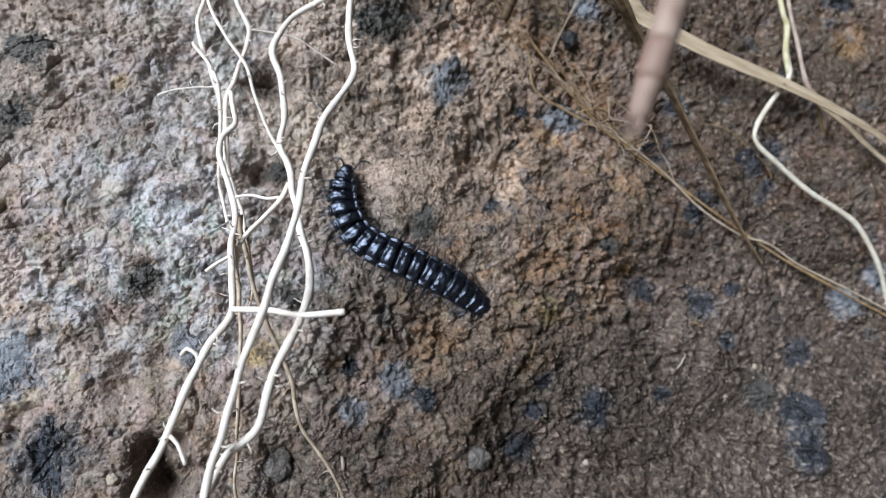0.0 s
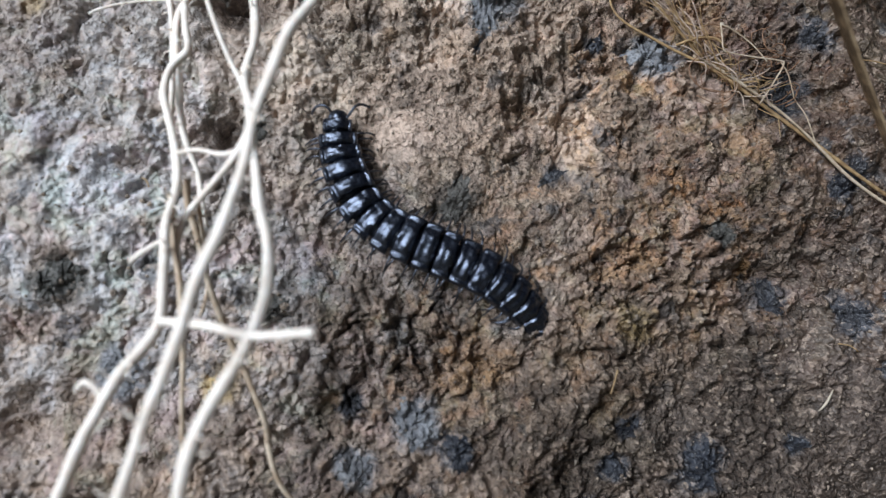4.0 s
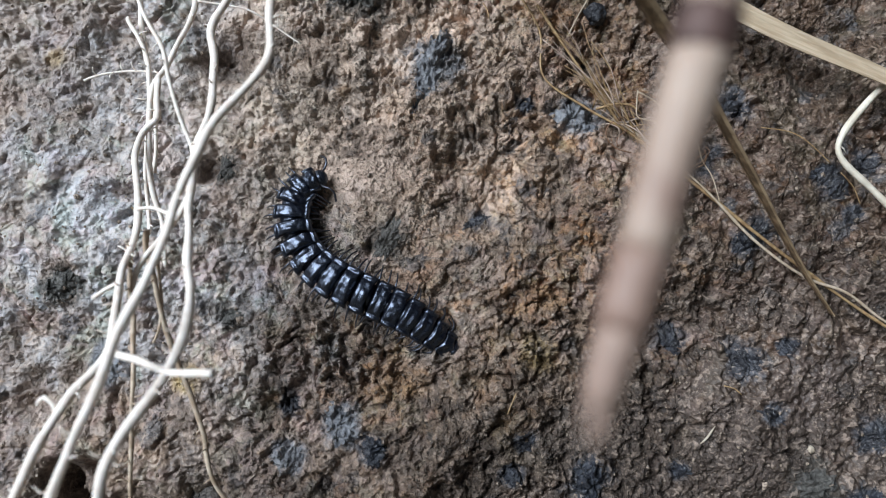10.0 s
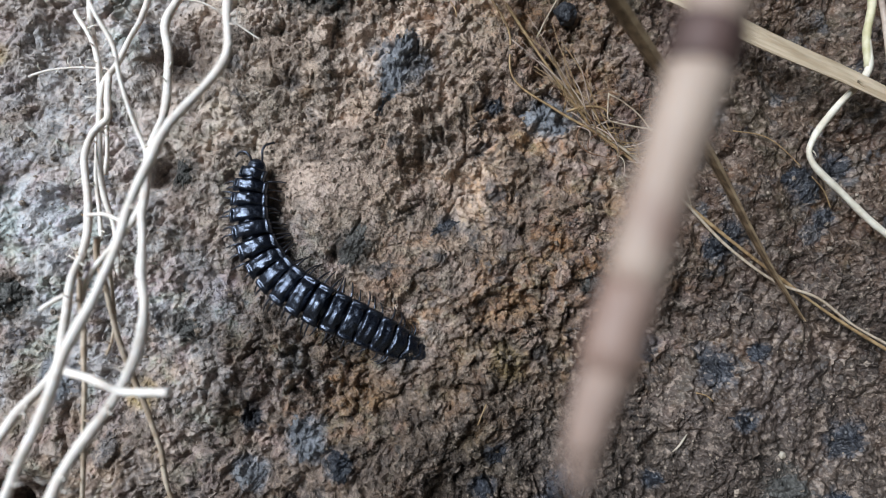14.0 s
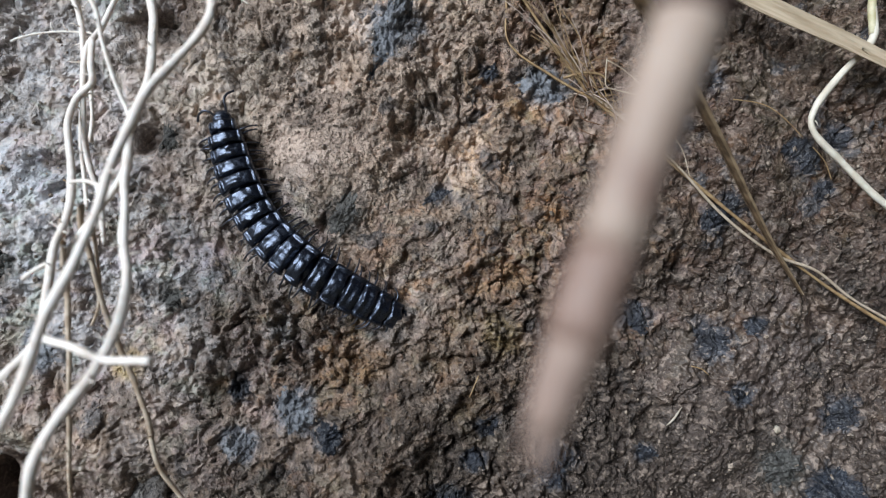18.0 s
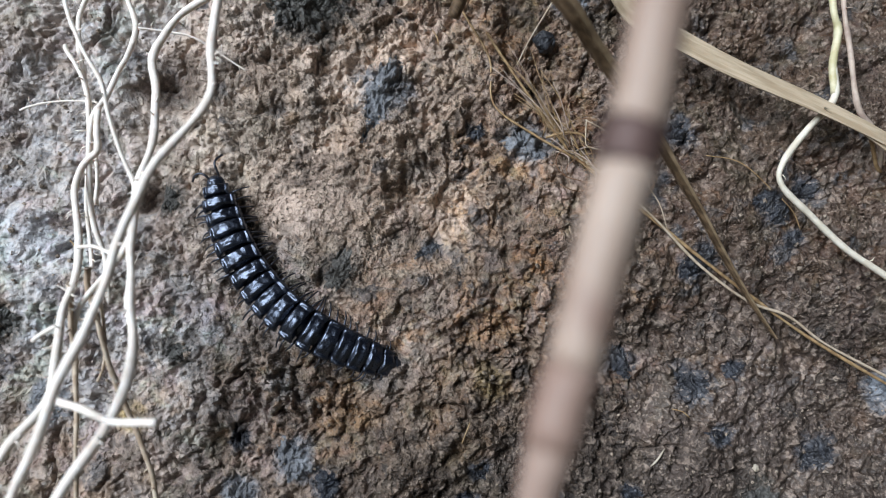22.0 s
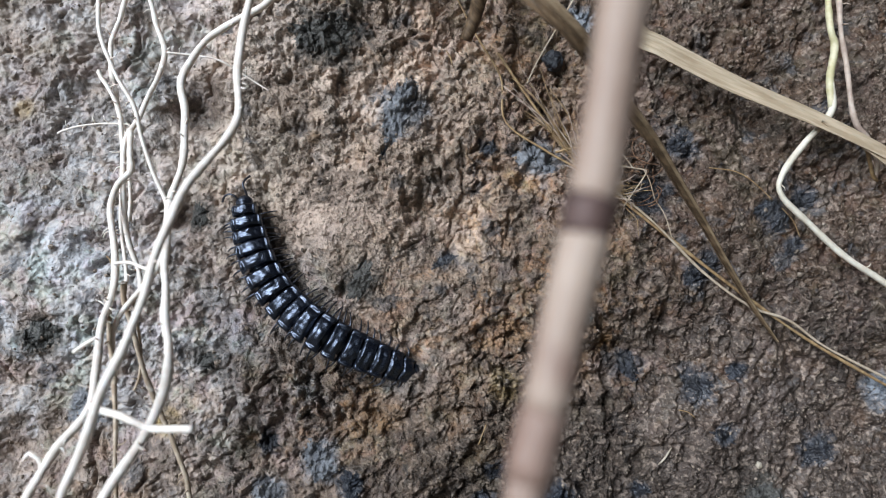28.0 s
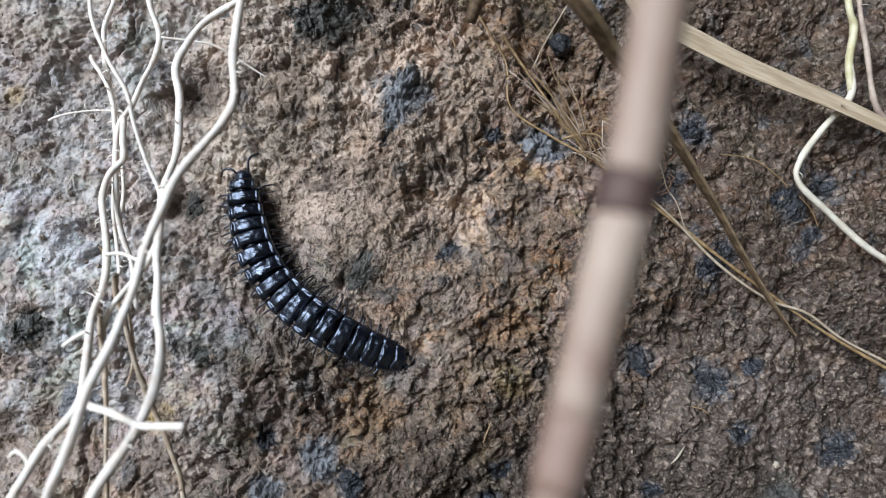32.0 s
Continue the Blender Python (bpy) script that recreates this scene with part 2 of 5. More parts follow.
    tone = g.mix(g.math("MULTIPLY", g.span(patch3, 0.43, 0.36), 0.5), tone, (0.10, 0.085, 0.072))
    # broad dark patch below the step, with the shade there painted in
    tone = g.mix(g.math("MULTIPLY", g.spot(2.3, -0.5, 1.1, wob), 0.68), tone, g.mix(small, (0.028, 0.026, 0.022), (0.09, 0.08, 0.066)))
    # darker towards the bottom, along a ragged edge
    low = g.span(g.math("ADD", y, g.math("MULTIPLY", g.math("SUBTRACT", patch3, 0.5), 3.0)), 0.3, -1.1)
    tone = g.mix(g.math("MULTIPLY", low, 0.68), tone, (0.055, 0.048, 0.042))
    # darker, browner top left corner
    tone = g.mix(g.math("MULTIPLY", g.spot(-2.9, 3.0, 1.4, wob), 0.65), tone, g.mix(small, (0.11, 0.095, 0.08), (0.24, 0.205, 0.17)))
    # lower right: the weaker light there is put into the tone
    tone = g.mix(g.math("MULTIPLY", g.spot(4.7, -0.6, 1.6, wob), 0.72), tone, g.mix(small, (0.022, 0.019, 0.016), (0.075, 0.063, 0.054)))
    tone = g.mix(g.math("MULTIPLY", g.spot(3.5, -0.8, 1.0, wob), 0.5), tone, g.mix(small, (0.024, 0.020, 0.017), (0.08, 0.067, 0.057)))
    # the mineral patches bleed into the rock round them
    ragged = g.math("ADD", g.math("MULTIPLY", g.math("SUBTRACT", small, 0.5), 2.2), g.math("MULTIPLY", g.math("SUBTRACT", wob, 0.5), 2.4))
    for rows, pale, deep in ((SLATES, (0.20, 0.245, 0.29), (0.11, 0.137, 0.168)), (DARKS, (0.075, 0.095, 0.12), (0.024, 0.031, 0.042)), (DULLS, (0.092, 0.094, 0.086), (0.036, 0.039, 0.037))):
        near = g.math("ADD", g.nearest(rows), ragged)
        tone = g.mix(g.math("MULTIPLY", g.span(near, 1.55, 0.75), 0.85), tone, g.mix(g.span(small, 0.36, 0.62), deep, pale))
    # the shade inside the deeper holes, painted on as dark brown spots
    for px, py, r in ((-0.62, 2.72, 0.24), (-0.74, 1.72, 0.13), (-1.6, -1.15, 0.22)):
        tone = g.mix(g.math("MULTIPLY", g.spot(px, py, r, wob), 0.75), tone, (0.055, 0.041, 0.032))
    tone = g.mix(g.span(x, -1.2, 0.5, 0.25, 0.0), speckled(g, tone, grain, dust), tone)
    coarse = g.span(g.noise(1.1, 3, 0.6, 0.0, g.shifted(11.3)), 0.35, 0.65, 0.35, 1.25)
    coarse = g.math("MULTIPLY", coarse, g.math("MULTIPLY", g.span(x, -0.9, 0.7, 0.35, 1.0), g.span(x, 2.9, 4.0, 1.0, 0.5)))
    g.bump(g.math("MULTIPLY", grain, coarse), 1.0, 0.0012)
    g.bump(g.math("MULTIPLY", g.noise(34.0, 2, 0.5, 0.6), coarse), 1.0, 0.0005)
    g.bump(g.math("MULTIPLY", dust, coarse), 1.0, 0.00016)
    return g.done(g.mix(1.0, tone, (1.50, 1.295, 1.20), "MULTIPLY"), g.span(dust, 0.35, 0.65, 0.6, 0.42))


def chip_material(name, lo, hi, rough, fleck=0.32, stray=0.4, pit=0.4):
    """fleck, stray: how much paler grains and rock dust show; pit: the tone left in the pits, as painted shade."""
    g = Graph(name, rough, 0.5)
    small, grain, dust = g.noise(7.0, 4, 0.6), g.noise(20.0, 2, 0.6, 0.8), g.noise(46.0, 2, 0.6, 0.6)
    tone = g.mix(g.span(small, 0.38, 0.62), lo, hi)
    tone = g.mix(g.math("MULTIPLY", g.random(), stray), tone, (0.14, 0.12, 0.105))
    tone = g.mix(g.math("MULTIPLY", g.span(grain, 0.54, 0.60), fleck), tone, (0.28, 0.255, 0.235))
    tone = g.mix(g.span(dust, 0.49, 0.38), tone, (pit, pit, 1.05 * pit), "MULTIPLY")
    g.bump(grain, 1.0, 0.00028)
    g.bump(dust, 1.0, 0.00016)
    return g.done(tone, g.span(dust, 0.35, 0.65, rough + 0.12, rough - 0.1))


def plant_material(name, pale, dark, stain, rough=0.55, along=9.0, spec=0.35, run=None):
    """run: the turn in degrees of the way along which the fibres run."""
    g = Graph(name, rough, spec)
    at = g.cm
    if run is not None:
        n = g.tree.nodes.new("ShaderNodeMapping")
        g.put(g.cm, n.inputs["Vector"])
        n.vector_type = "TEXTURE"
        n.inputs["Rotation"].default_value = (0, 0, radians(run))
        n.inputs["Scale"].default_value = (8.0, 0.67, 0.67)
        at = n.outputs[0]
    fibre, blot = g.noise(along, 4, 0.6, 0.0, at), g.noise(3.0, 4, 0.6, 0.0, at)
    fine = g.noise(60.0, 3, 0.6)
    tone = g.mix(g.span(fibre, 0.35, 0.68), dark, pale)
    tone = g.mix(g.math("MULTIPLY", g.span(blot, 0.56, 0.74), 0.6), tone, stain)
    g.bump(fine, 0.5, 0.00006)
    g.bsdf.inputs["Subsurface Weight"].default_value = 0.12
    g.bsdf.inputs["Subsurface Radius"].default_value = (0.0006, 0.0004, 0.0003)
    return g.done(tone)


def shell_material(name, base, rough):
    g = Graph(name, rough, 0.5)
    g.bsdf.inputs["IOR"].default_value = 2.0
    g.bsdf.inputs["Specular Tint"].default_value = (0.66, 0.77, 1.0, 1.0)
    wear, fine = g.noise(18.0, 4, 0.6), g.noise(90.0, 3, 0.6)
    g.bump(wear, 0.6, 0.00012)
    g.bump(fine, 0.35, 0.00003)
    return g.done(g.mix(g.span(wear, 0.4, 0.7), base, tuple(2.2 * c for c in base)), g.span(fine, 0.3, 0.7, rough - 0.06, rough + 0.12))


def soil_material():
    g = Graph("damp_soil", 0.9, 0.2)
    a, b = g.noise(0.04, 6, 0.65), g.noise(0.9, 5, 0.7)
    g.bump(b, 0.8, 0.004)
    return g.done(g.mix(g.span(a, 0.35, 0.65), (0.055, 0.040, 0.028), g.mix(b, (0.07, 0.075, 0.035), (0.14, 0.11, 0.08))))


ROCK = rock_material()
SLATE = chip_material("blue_grey_mineral", (0.145, 0.162, 0.188), (0.30, 0.322, 0.352), 0.5, 0.3, 0.4, 0.72)
DARK_CHIP = chip_material("dark_mineral", (0.013, 0.0155, 0.022), (0.048, 0.054, 0.068), 0.36, 0.14, 0.15, 0.6)
BLACK_STONE = chip_material("black_stone", (0.012, 0.013, 0.017), (0.036, 0.038, 0.045), 0.38, 0.06, 0.04, 0.8)
STONE = chip_material("dull_stone", (0.10, 0.088, 0.078), (0.21, 0.185, 0.165), 0.6)
STONE_DARK = chip_material("dull_dark_mineral_and_shade", (0.036, 0.037, 0.034), (0.092, 0.09, 0.08), 0.5, 0.25, 0.3, 0.7)
GRIT = chip_material("rock_grit", (0.20, 0.145, 0.100), (0.48, 0.37, 0.28), 0.6)
PALE_BIT = plant_material("pale_plant_bit", (0.48, 0.42, 0.34), (0.35, 0.29, 0.22), (0.35, 0.28, 0.20))
ROOT = plant_material("cream_root_skin", (0.90, 0.835, 0.77), (0.77, 0.68, 0.60), (0.60, 0.48, 0.39), 0.6, 13.0)
ROOT_CREAM = plant_material("dull_cream_root_skin", (0.76, 0.70, 0.59), (0.62, 0.55, 0.44), (0.52, 0.44, 0.33))
ROOT_TAN = plant_material("tan_root_skin", (0.66, 0.55, 0.43), (0.42, 0.31, 0.22), (0.34, 0.24, 0.16))
ROOT_GREEN = plant_material("yellow_green_root_skin", (0.66, 0.60, 0.42), (0.52, 0.46, 0.26), (0.62, 0.56, 0.45))
ROOT_RUST = plant_material("rusty_fibre", (0.30, 0.17, 0.10), (0.19, 0.10, 0.06), (0.24, 0.14, 0.09))
ROOT_PINK = plant_material("pinkish_root_skin", (0.55, 0.44, 0.36), (0.38, 0.28, 0.23), (0.46, 0.40, 0.27))
STRAW = plant_material("dry_straw", (0.57, 0.47, 0.36), (0.41, 0.315, 0.225), (0.31, 0.23, 0.15), 0.5, 14.0)
BLADE = plant_material("pale_dry_blade", (0.61, 0.49, 0.355), (0.40, 0.30, 0.20), (0.27, 0.19, 0.12), 0.55, 12.0, run=-22)
FIBRE = plant_material("golden_fibre", (0.43, 0.29, 0.15), (0.24, 0.15, 0.075), (0.34, 0.24, 0.13), 0.55, 20.0)
LEAF_BROWN = plant_material("brown_dead_blade", (0.23, 0.15, 0.088), (0.085, 0.054, 0.032), (0.20, 0.14, 0.09), 0.5, 14.0, run=-45)
LEAF_TAN = plant_material("tan_dead_blade", (0.37, 0.27, 0.17), (0.22, 0.15, 0.092), (0.10, 0.068, 0.04), 0.5, 14.0, run=-45)
CULM = plant_material("pale_dry_culm", (0.44, 0.335, 0.27), (0.30, 0.205, 0.16), (0.23, 0.135, 0.108), 0.5, 1.8)
CULM_LOW = plant_material("pinkish_brown_culm", (0.385, 0.272, 0.222), (0.25, 0.158, 0.124), (0.42, 0.335, 0.28), 0.5, 1.6)
CULM_NODE = plant_material("dark_culm_node", (0.12, 0.070, 0.060), (0.055, 0.034, 0.030), (0.09, 0.055, 0.047), 0.6)
CULM_TIP = plant_material("brown_culm_tip", (0.43, 0.315, 0.255), (0.30, 0.205, 0.165), (0.20, 0.12, 0.09), 0.6, 3.0)
SHELL = shell_material("black_shell", (0.0014, 0.0016, 0.003), 0.30)
LEG_SKIN = shell_material("dark_leg_skin", (0.014, 0.011, 0.010), 0.35)
SOIL = soil_material()


# ---- mesh helpers ----
def mesh(name, verts, faces, material, smooth=True):
    """A mesh from places in centimetres."""
    me = bpy.data.meshes.new(name)
    me.from_pydata([tuple(c * CM for c in v) for v in verts], [], faces)
    me.materials.append(material)
    me.polygons.foreach_set("use_smooth", [smooth] * len(me.polygons))
    me.update()
    return me


def thing(name, at, label, category, group="", kind=""):
    """An Empty on the face that carries its parts."""
    ob = new(name)
    ob.empty_display_size = 0.005
    ob.matrix_basis = BASE @ pose(*(c * CM for c in at))
    return tagged(ob, label, category, group, kind)


def part(name, me, parent, label="", at=None):
    ob = new(name, me)
    ob.parent = parent
    if at is not None:
        ob.matrix_basis = at
    return tagged(ob, label)


def curve(points, step):
    """A smooth line through the points, in even steps."""
    p = np.array(points, float)
    if len(p) == 2:
        p = np.array([p[0], (p[0] + p[1]) / 2, p[1]])
    p = np.vstack([2 * p[0] - p[1], p, 2 * p[-1] - p[-2]])
    out = []
    for a, b, c, d in zip(p, p[1:], p[2:], p[3:]):
        n = max(2, int(np.linalg.norm(c - b) / step))
        for u in np.arange(n) / n:
            out.append(0.5 * (2 * b + (c - a) * u + (2 * a - 5 * b + 4 * c - d) * u**2 + (3 * b - a - 3 * c + d) * u**3))
    out.append(p[-2])
    return np.array(out)


def frames_along(line):
    """Two directions across the line at each of its points, without twist."""
    way = np.gradient(line, axis=0)
    way /= np.linalg.norm(way, axis=1)[:, None] + 1e-12
    side = np.cross(way[0], (0.31, 0.22, 0.92))
    sides = []
    for w in way:
        side = side - w * side.dot(w)
        side /= np.linalg.norm(side) + 1e-12
        sides.append(side)
    sides = np.array(sides)
    return way, sides, np.cross(way, sides)


def tube(line, radius, sides=8, rng=None, lumpy=0.0, wide=1.0):
    """Verts and faces of a closed tube; radius: a number for each point; wide: how much broader than thick."""
    _, a, b = frames_along(line)
    radius = np.broadcast_to(radius, (len(line),)).copy()
    if rng is not None and lumpy:
        soft = np.convolve(rng.normal(size=len(line) + 8), np.ones(5) / 5, "same")[4:-4]
        radius *= 1 + lumpy * soft
    verts, faces = [], []
    for p, u, v, r in zip(line, a, b, radius):
        for k in range(sides):
            w = 2 * math.pi * k / sides
            verts.append(p + r * (wide * math.cos(w) * u + math.sin(w) * v))
    n = len(line)
    for i in range(n - 1):
        for k in range(sides):
            q = (k + 1) % sides
            faces.append((i * sides + k, i * sides + q, (i + 1) * sides + q, (i + 1) * sides + k))
    for row, flip in ((0, True), (n - 1, False)):
        verts.append(line[row])
        for k in range(sides):
            f = (row * sides + k, row * sides + (k + 1) % sides, len(verts) - 1)
            faces.append(f[::-1] if flip else f)
    return verts, faces


def joined(pieces):
    verts, faces = [], []
    for v, f in pieces:
        faces += [tuple(i + len(verts) for i in face) for face in f]
        verts += list(v)
    return verts, faces


# ---- the rock face ----
def lattice(ix, iy, seed):
    h = (ix * 374761393 + iy * 668265263 + seed * 974634777) & 0xFFFFFFFF
    h = ((h ^ (h >> 13)) * 1274126177) & 0xFFFFFFFF
    return ((h ^ (h >> 16)) & 0xFFFF) / 32767.5 - 1.0


def wave(x, y, seed):
    """Smooth noise between -1 and 1, one cell to the unit."""
    x, y = np.asarray(x, float), np.asarray(y, float)
    fx, fy = np.floor(x), np.floor(y)
    ix, iy = fx.astype(np.int64), fy.astype(np.int64)
    u, v = x - fx, y - fy
    u, v = u * u * u * (u * (6 * u - 15) + 10), v * v * v * (v * (6 * v - 15) + 10)
    a, b = lattice(ix, iy, seed), lattice(ix + 1, iy, seed)
    c, d = lattice(ix, iy + 1, seed), lattice(ix + 1, iy + 1, seed)
    return (a + (b - a) * u) * (1 - v) + (c + (d - c) * u) * v


def octaves(x, y, size, count, seed, keep=0.5):
    total, amount = 0.0, 1.0
    for k in range(count):
        turn = 0.7 * k + seed
        rx, ry = x * math.cos(turn) - y * math.sin(turn), x * math.sin(turn) + y * math.cos(turn)
        total = total + amount * wave(rx / size + 17.3 * k, ry / size - 9.1 * k, seed + k)
        size, amount = size / 2.03, amount * keep
    return total


def nuggets(x, y, size, seed):
    """How far each place lies from the nearest of scattered lumps, in lumps, and that lump's own number (0 to 1)."""
    x, y = np.asarray(x, float) / size, np.asarray(y, float) / size
    ix, iy = np.floor(x).astype(np.int64), np.floor(y).astype(np.int64)
    best, own = np.full(x.shape, 9.0), np.zeros(x.shape)
    for dx in (-1, 0, 1):
        for dy in (-1, 0, 1):
            cx, cy = ix + dx, iy + dy
            d = np.hypot(cx + 0.5 + 0.46 * lattice(cx, cy, seed) - x, cy + 0.5 + 0.46 * lattice(cx, cy, seed + 7) - y)
            near = d < best
            own = np.where(near, 0.5 + 0.5 * lattice(cx, cy, seed + 13), own)
            best = np.where(near, d, best)
    return best, own


# hollows (negative) and swellings: x, y, half width, half height, depth
HOLLOWS = ((-0.62, 2.76, 0.16, 0.20, -0.26), (-0.50, 2.58, 0.18, 0.11, -0.16), (-0.76, 2.62, 0.10, 0.14, -0.14), (-1.56, -1.30, 0.17, 0.26, -0.62), (-1.66, -1.02, 0.10, 0.16, -0.40), (-1.42, -0.92, 0.13, 0.12, -0.34), (-1.30, -1.20, 0.10, 0.13, -0.3), (-0.95, -1.25, 0.20, 0.25, -0.25), (-0.42, -1.22, 0.22, 0.28, -0.25), (-1.95, -0.35, 0.16, 0.2, -0.14), (-3.1, 3.3, 0.4, 0.35, -0.12), (-0.74, 1.72, 0.16, 0.18, -0.30), (-1.35, 1.42, 0.16, 0.10, -0.16), (3.55, 2.02, 0.2, 0.16, -0.14),
           (-2.6, -1.1, 0.3, 0.35, -0.12),
           (2.2, -1.4, 1.4, 0.7, -0.16))
SWELLS = ((0.66, 1.80, 0.45, 0.35, 0.05), (-2.0, 0.9, 0.9, 0.7, 0.08), (0.75, 0.15, 0.7, 0.35, 0.06), (2.6, 1.6, 0.8, 0.6, 0.05), (3.9, -0.66, 0.22, 0.14, 0.05), (2.35, -0.58, 0.2, 0.15, 0.04))


def lie(x, y):
    """The lie of the face, without its grain."""
    z = 0.09 * octaves(x, y, 3.4, 2, 3) + 0.075 * octaves(x, y, 1.05, 2, 11) + 0.040 * octaves(x, y, 0.48, 1, 15)
    for hx, hy, rx, ry, d in HOLLOWS + SWELLS:
        z = z + d * np.exp(-(((x - hx) / rx) ** 2) - ((y - hy) / ry) ** 2)
    # the step: a low edge that falls away to the right
    d = (x - 2.24) * 0.763 - (y - 0.42) * 0.646 + 0.40 * wave(x / 0.7, y / 0.7, 91) + 0.16 * wave(x / 0.22, y / 0.22, 92) + 0.05 * wave(x / 0.09, y / 0.09, 93)
    fall = np.clip(d / 0.75, 0, 1)
    gate = 1 / (1 + np.exp((y - 1.15) / 0.22))
    z = z - 0.24 * fall * fall * (3 - 2 * fall) * np.exp(-np.maximum(d, 0) / 2.2) * gate
    out = np.maximum(np.hypot((x - 1.5) / 1.1, y - 1.2) - 8.0, 0.0)
    return z - 0.035 * out**2 - 0.02 * out


def height(x, y):
    wx = x + 0.10 * wave(x / 0.35, y / 0.35, 21)
    wy = y + 0.10 * wave(x / 0.35, y / 0.35, 22)
    crumb = np.clip(0.78 + 0.75 * octaves(x, y, 0.8, 2, 83, 0.6), 0.28, 1.6) + 0.7 * np.exp(-(((x - 2.5) / 0.6) ** 2) - ((y - 0.45) / 0.7) ** 2)
    z, calm = lie(x, y), 1.14 - 0.75 * np.exp(-(((x - 0.64) / 0.42) ** 2) - ((y - 1.82) / 0.32) ** 2)
    z = z + calm * 0.034 * octaves(wx, wy, 0.34, 3, 31, 0.62)
    crumb = crumb * (1 - 0.66 / (1 + np.exp((x + 0.25) / 0.3)))
    crumb = crumb * (1 - 0.42 / (1 + np.exp((3.5 - x) / 0.3)))
    soft = 1 - 0.62 / (1 + np.exp((x + 0.4) / 0.35)) - 0.35 / (1 + np.exp((3.5 - x) / 0.3))
    vx = x + 0.035 * wave(x / 0.11, y / 0.11, 23)
    vy = y + 0.035 * wave(x / 0.11, y / 0.11, 24)
    for size, dome, jump, seed in ((0.36, 0.036, 0.046, 61), (0.16, 0.040, 0.042, 62), (0.074, 0.035, 0.036, 63), (0.040, 0.011, 0.016, 64)):
        d, own = nuggets(vx, vy, size, seed)
        z = z + calm * (0.45 + 0.55 * soft if size > 0.3 else crumb) * (dome * (0.35 - 1.5 * d * d) + jump * (own - 0.5))
    # crinkles with sharp valleys, gentler on the crust to the left
    amount, size = 0.050, 0.20
    for k in range(4):
        turn = 0.9 * k + 0.4
        cx, cy = vx * math.cos(turn) - vy * math.sin(turn), vx * math.sin(turn) + vy * math.cos(turn)
        z = z + calm * soft * (0.4 + 0.6 * crumb) * amount * (np.abs(wave(cx / size + 5.1 * k, 1.35 * cy / size, 101 + k)) - 0.35)
        amount, size = amount * 0.5, size / 1.9
    # short broken crevices and pits
    for size, wide, deep, seed in ((0.62, 0.07, 0.040, 71), (0.33, 0.10, 0.034, 75), (0.17, 0.13, 0.028, 79)):
        line = octaves(vx, vy, size, 2, seed, 0.5)
        gate = np.clip((octaves(x, y, 0.9 * size, 1, seed + 2) - 0.05) * 3, 0, 1)
        z = z - calm * deep * gate * np.exp(-((line / wide) ** 2))
    z = z + 0.010 * octaves(x, y, 0.05, 2, 51, 0.72)
    return z


def bed(x, y):
    """The height on which a small body lies: the mean of the rough face round a place."""
    w = np.arange(24) * 2.39996
    r = 0.17 * np.sqrt((np.arange(24) + 0.5) / 24)
    return float(np.mean(height(x + r * np.cos(w), y + r * np.sin(w))))


def ramped(lo, hi, step, far):
    fine = np.arange(lo, hi, step)
    tail = np.cumsum(0.03 * 1.16 ** np.arange(60))
    tail = tail[tail < far]
    return np.concatenate([lo - tail[::-1], fine, hi + tail])


def rock_face():
    xs, ys = ramped(-3.7, 7.0, 0.0096, 22.0), ramped(-2.2, 4.6, 0.0096, 22.0)
    gx, gy = np.meshgrid(xs, ys)
    gz = height(gx, gy)
    # seats for the mineral patches
    for x, y, rx, ry, turn in SLATES + DARKS + DULLS:
        u = (gx - x) * math.cos(turn) + (gy - y) * math.sin(turn)
        v = (gy - y) * math.cos(turn) - (gx - x) * math.sin(turn)
        gz = gz - 0.035 * np.clip((0.72 - np.hypot(u / rx, v / ry)) / 0.2, 0, 1)
    nx, ny = len(xs), len(ys)
    verts = np.stack([gx, gy, gz], -1).reshape(-1, 3)
    i = np.arange(nx * ny).reshape(ny, nx)
    quads = np.stack([i[:-1, :-1], i[:-1, 1:], i[1:, 1:], i[1:, :-1]], -1).reshape(-1, 4)
    ring = np.concatenate([i[0, :-1], i[:-1, -1], i[-1, :0:-1], i[:0:-1, 0]])
    # the back of the boulder, closed
    behind = verts[ring].copy()
    behind[:, 2] = -16.0 + 0.4 * wave(behind[:, 0], behind[:, 1], 5)
    base = len(verts)
    verts = np.vstack([verts, behind, [[1.5, 1.2, -17.0]]])
    k = np.arange(len(ring))
    n = np.roll(k, -1)
    walls = np.stack([ring[n], ring[k], base + k, base + n], -1)
    fan = [(base + b, base + a, base + len(ring)) for a, b in zip(k, n)]
    me = bpy.data.meshes.new("rock_face")
    me.from_pydata((verts * CM).tolist(), [], quads.tolist() + walls.tolist() + fan)
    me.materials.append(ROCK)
    me.polygons.foreach_set("use_smooth", [True] * len(me.polygons))
    me.update()
    ob = new("rock_face", me)
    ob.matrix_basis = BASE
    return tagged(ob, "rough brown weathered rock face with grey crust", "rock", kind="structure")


rock = rock_face()

ground_mesh = bpy.data.meshes.new("ground")
ground_mesh.from_pydata([(-300, -300, 0), (300, -300, 0), (300, 300, 0), (-300, 300, 0)], [], [(0, 1, 2, 3)])
ground_mesh.materials.append(SOIL)
tagged(new("ground", ground_mesh), "dark damp soil at the foot of the rock", "ground", kind="structure")


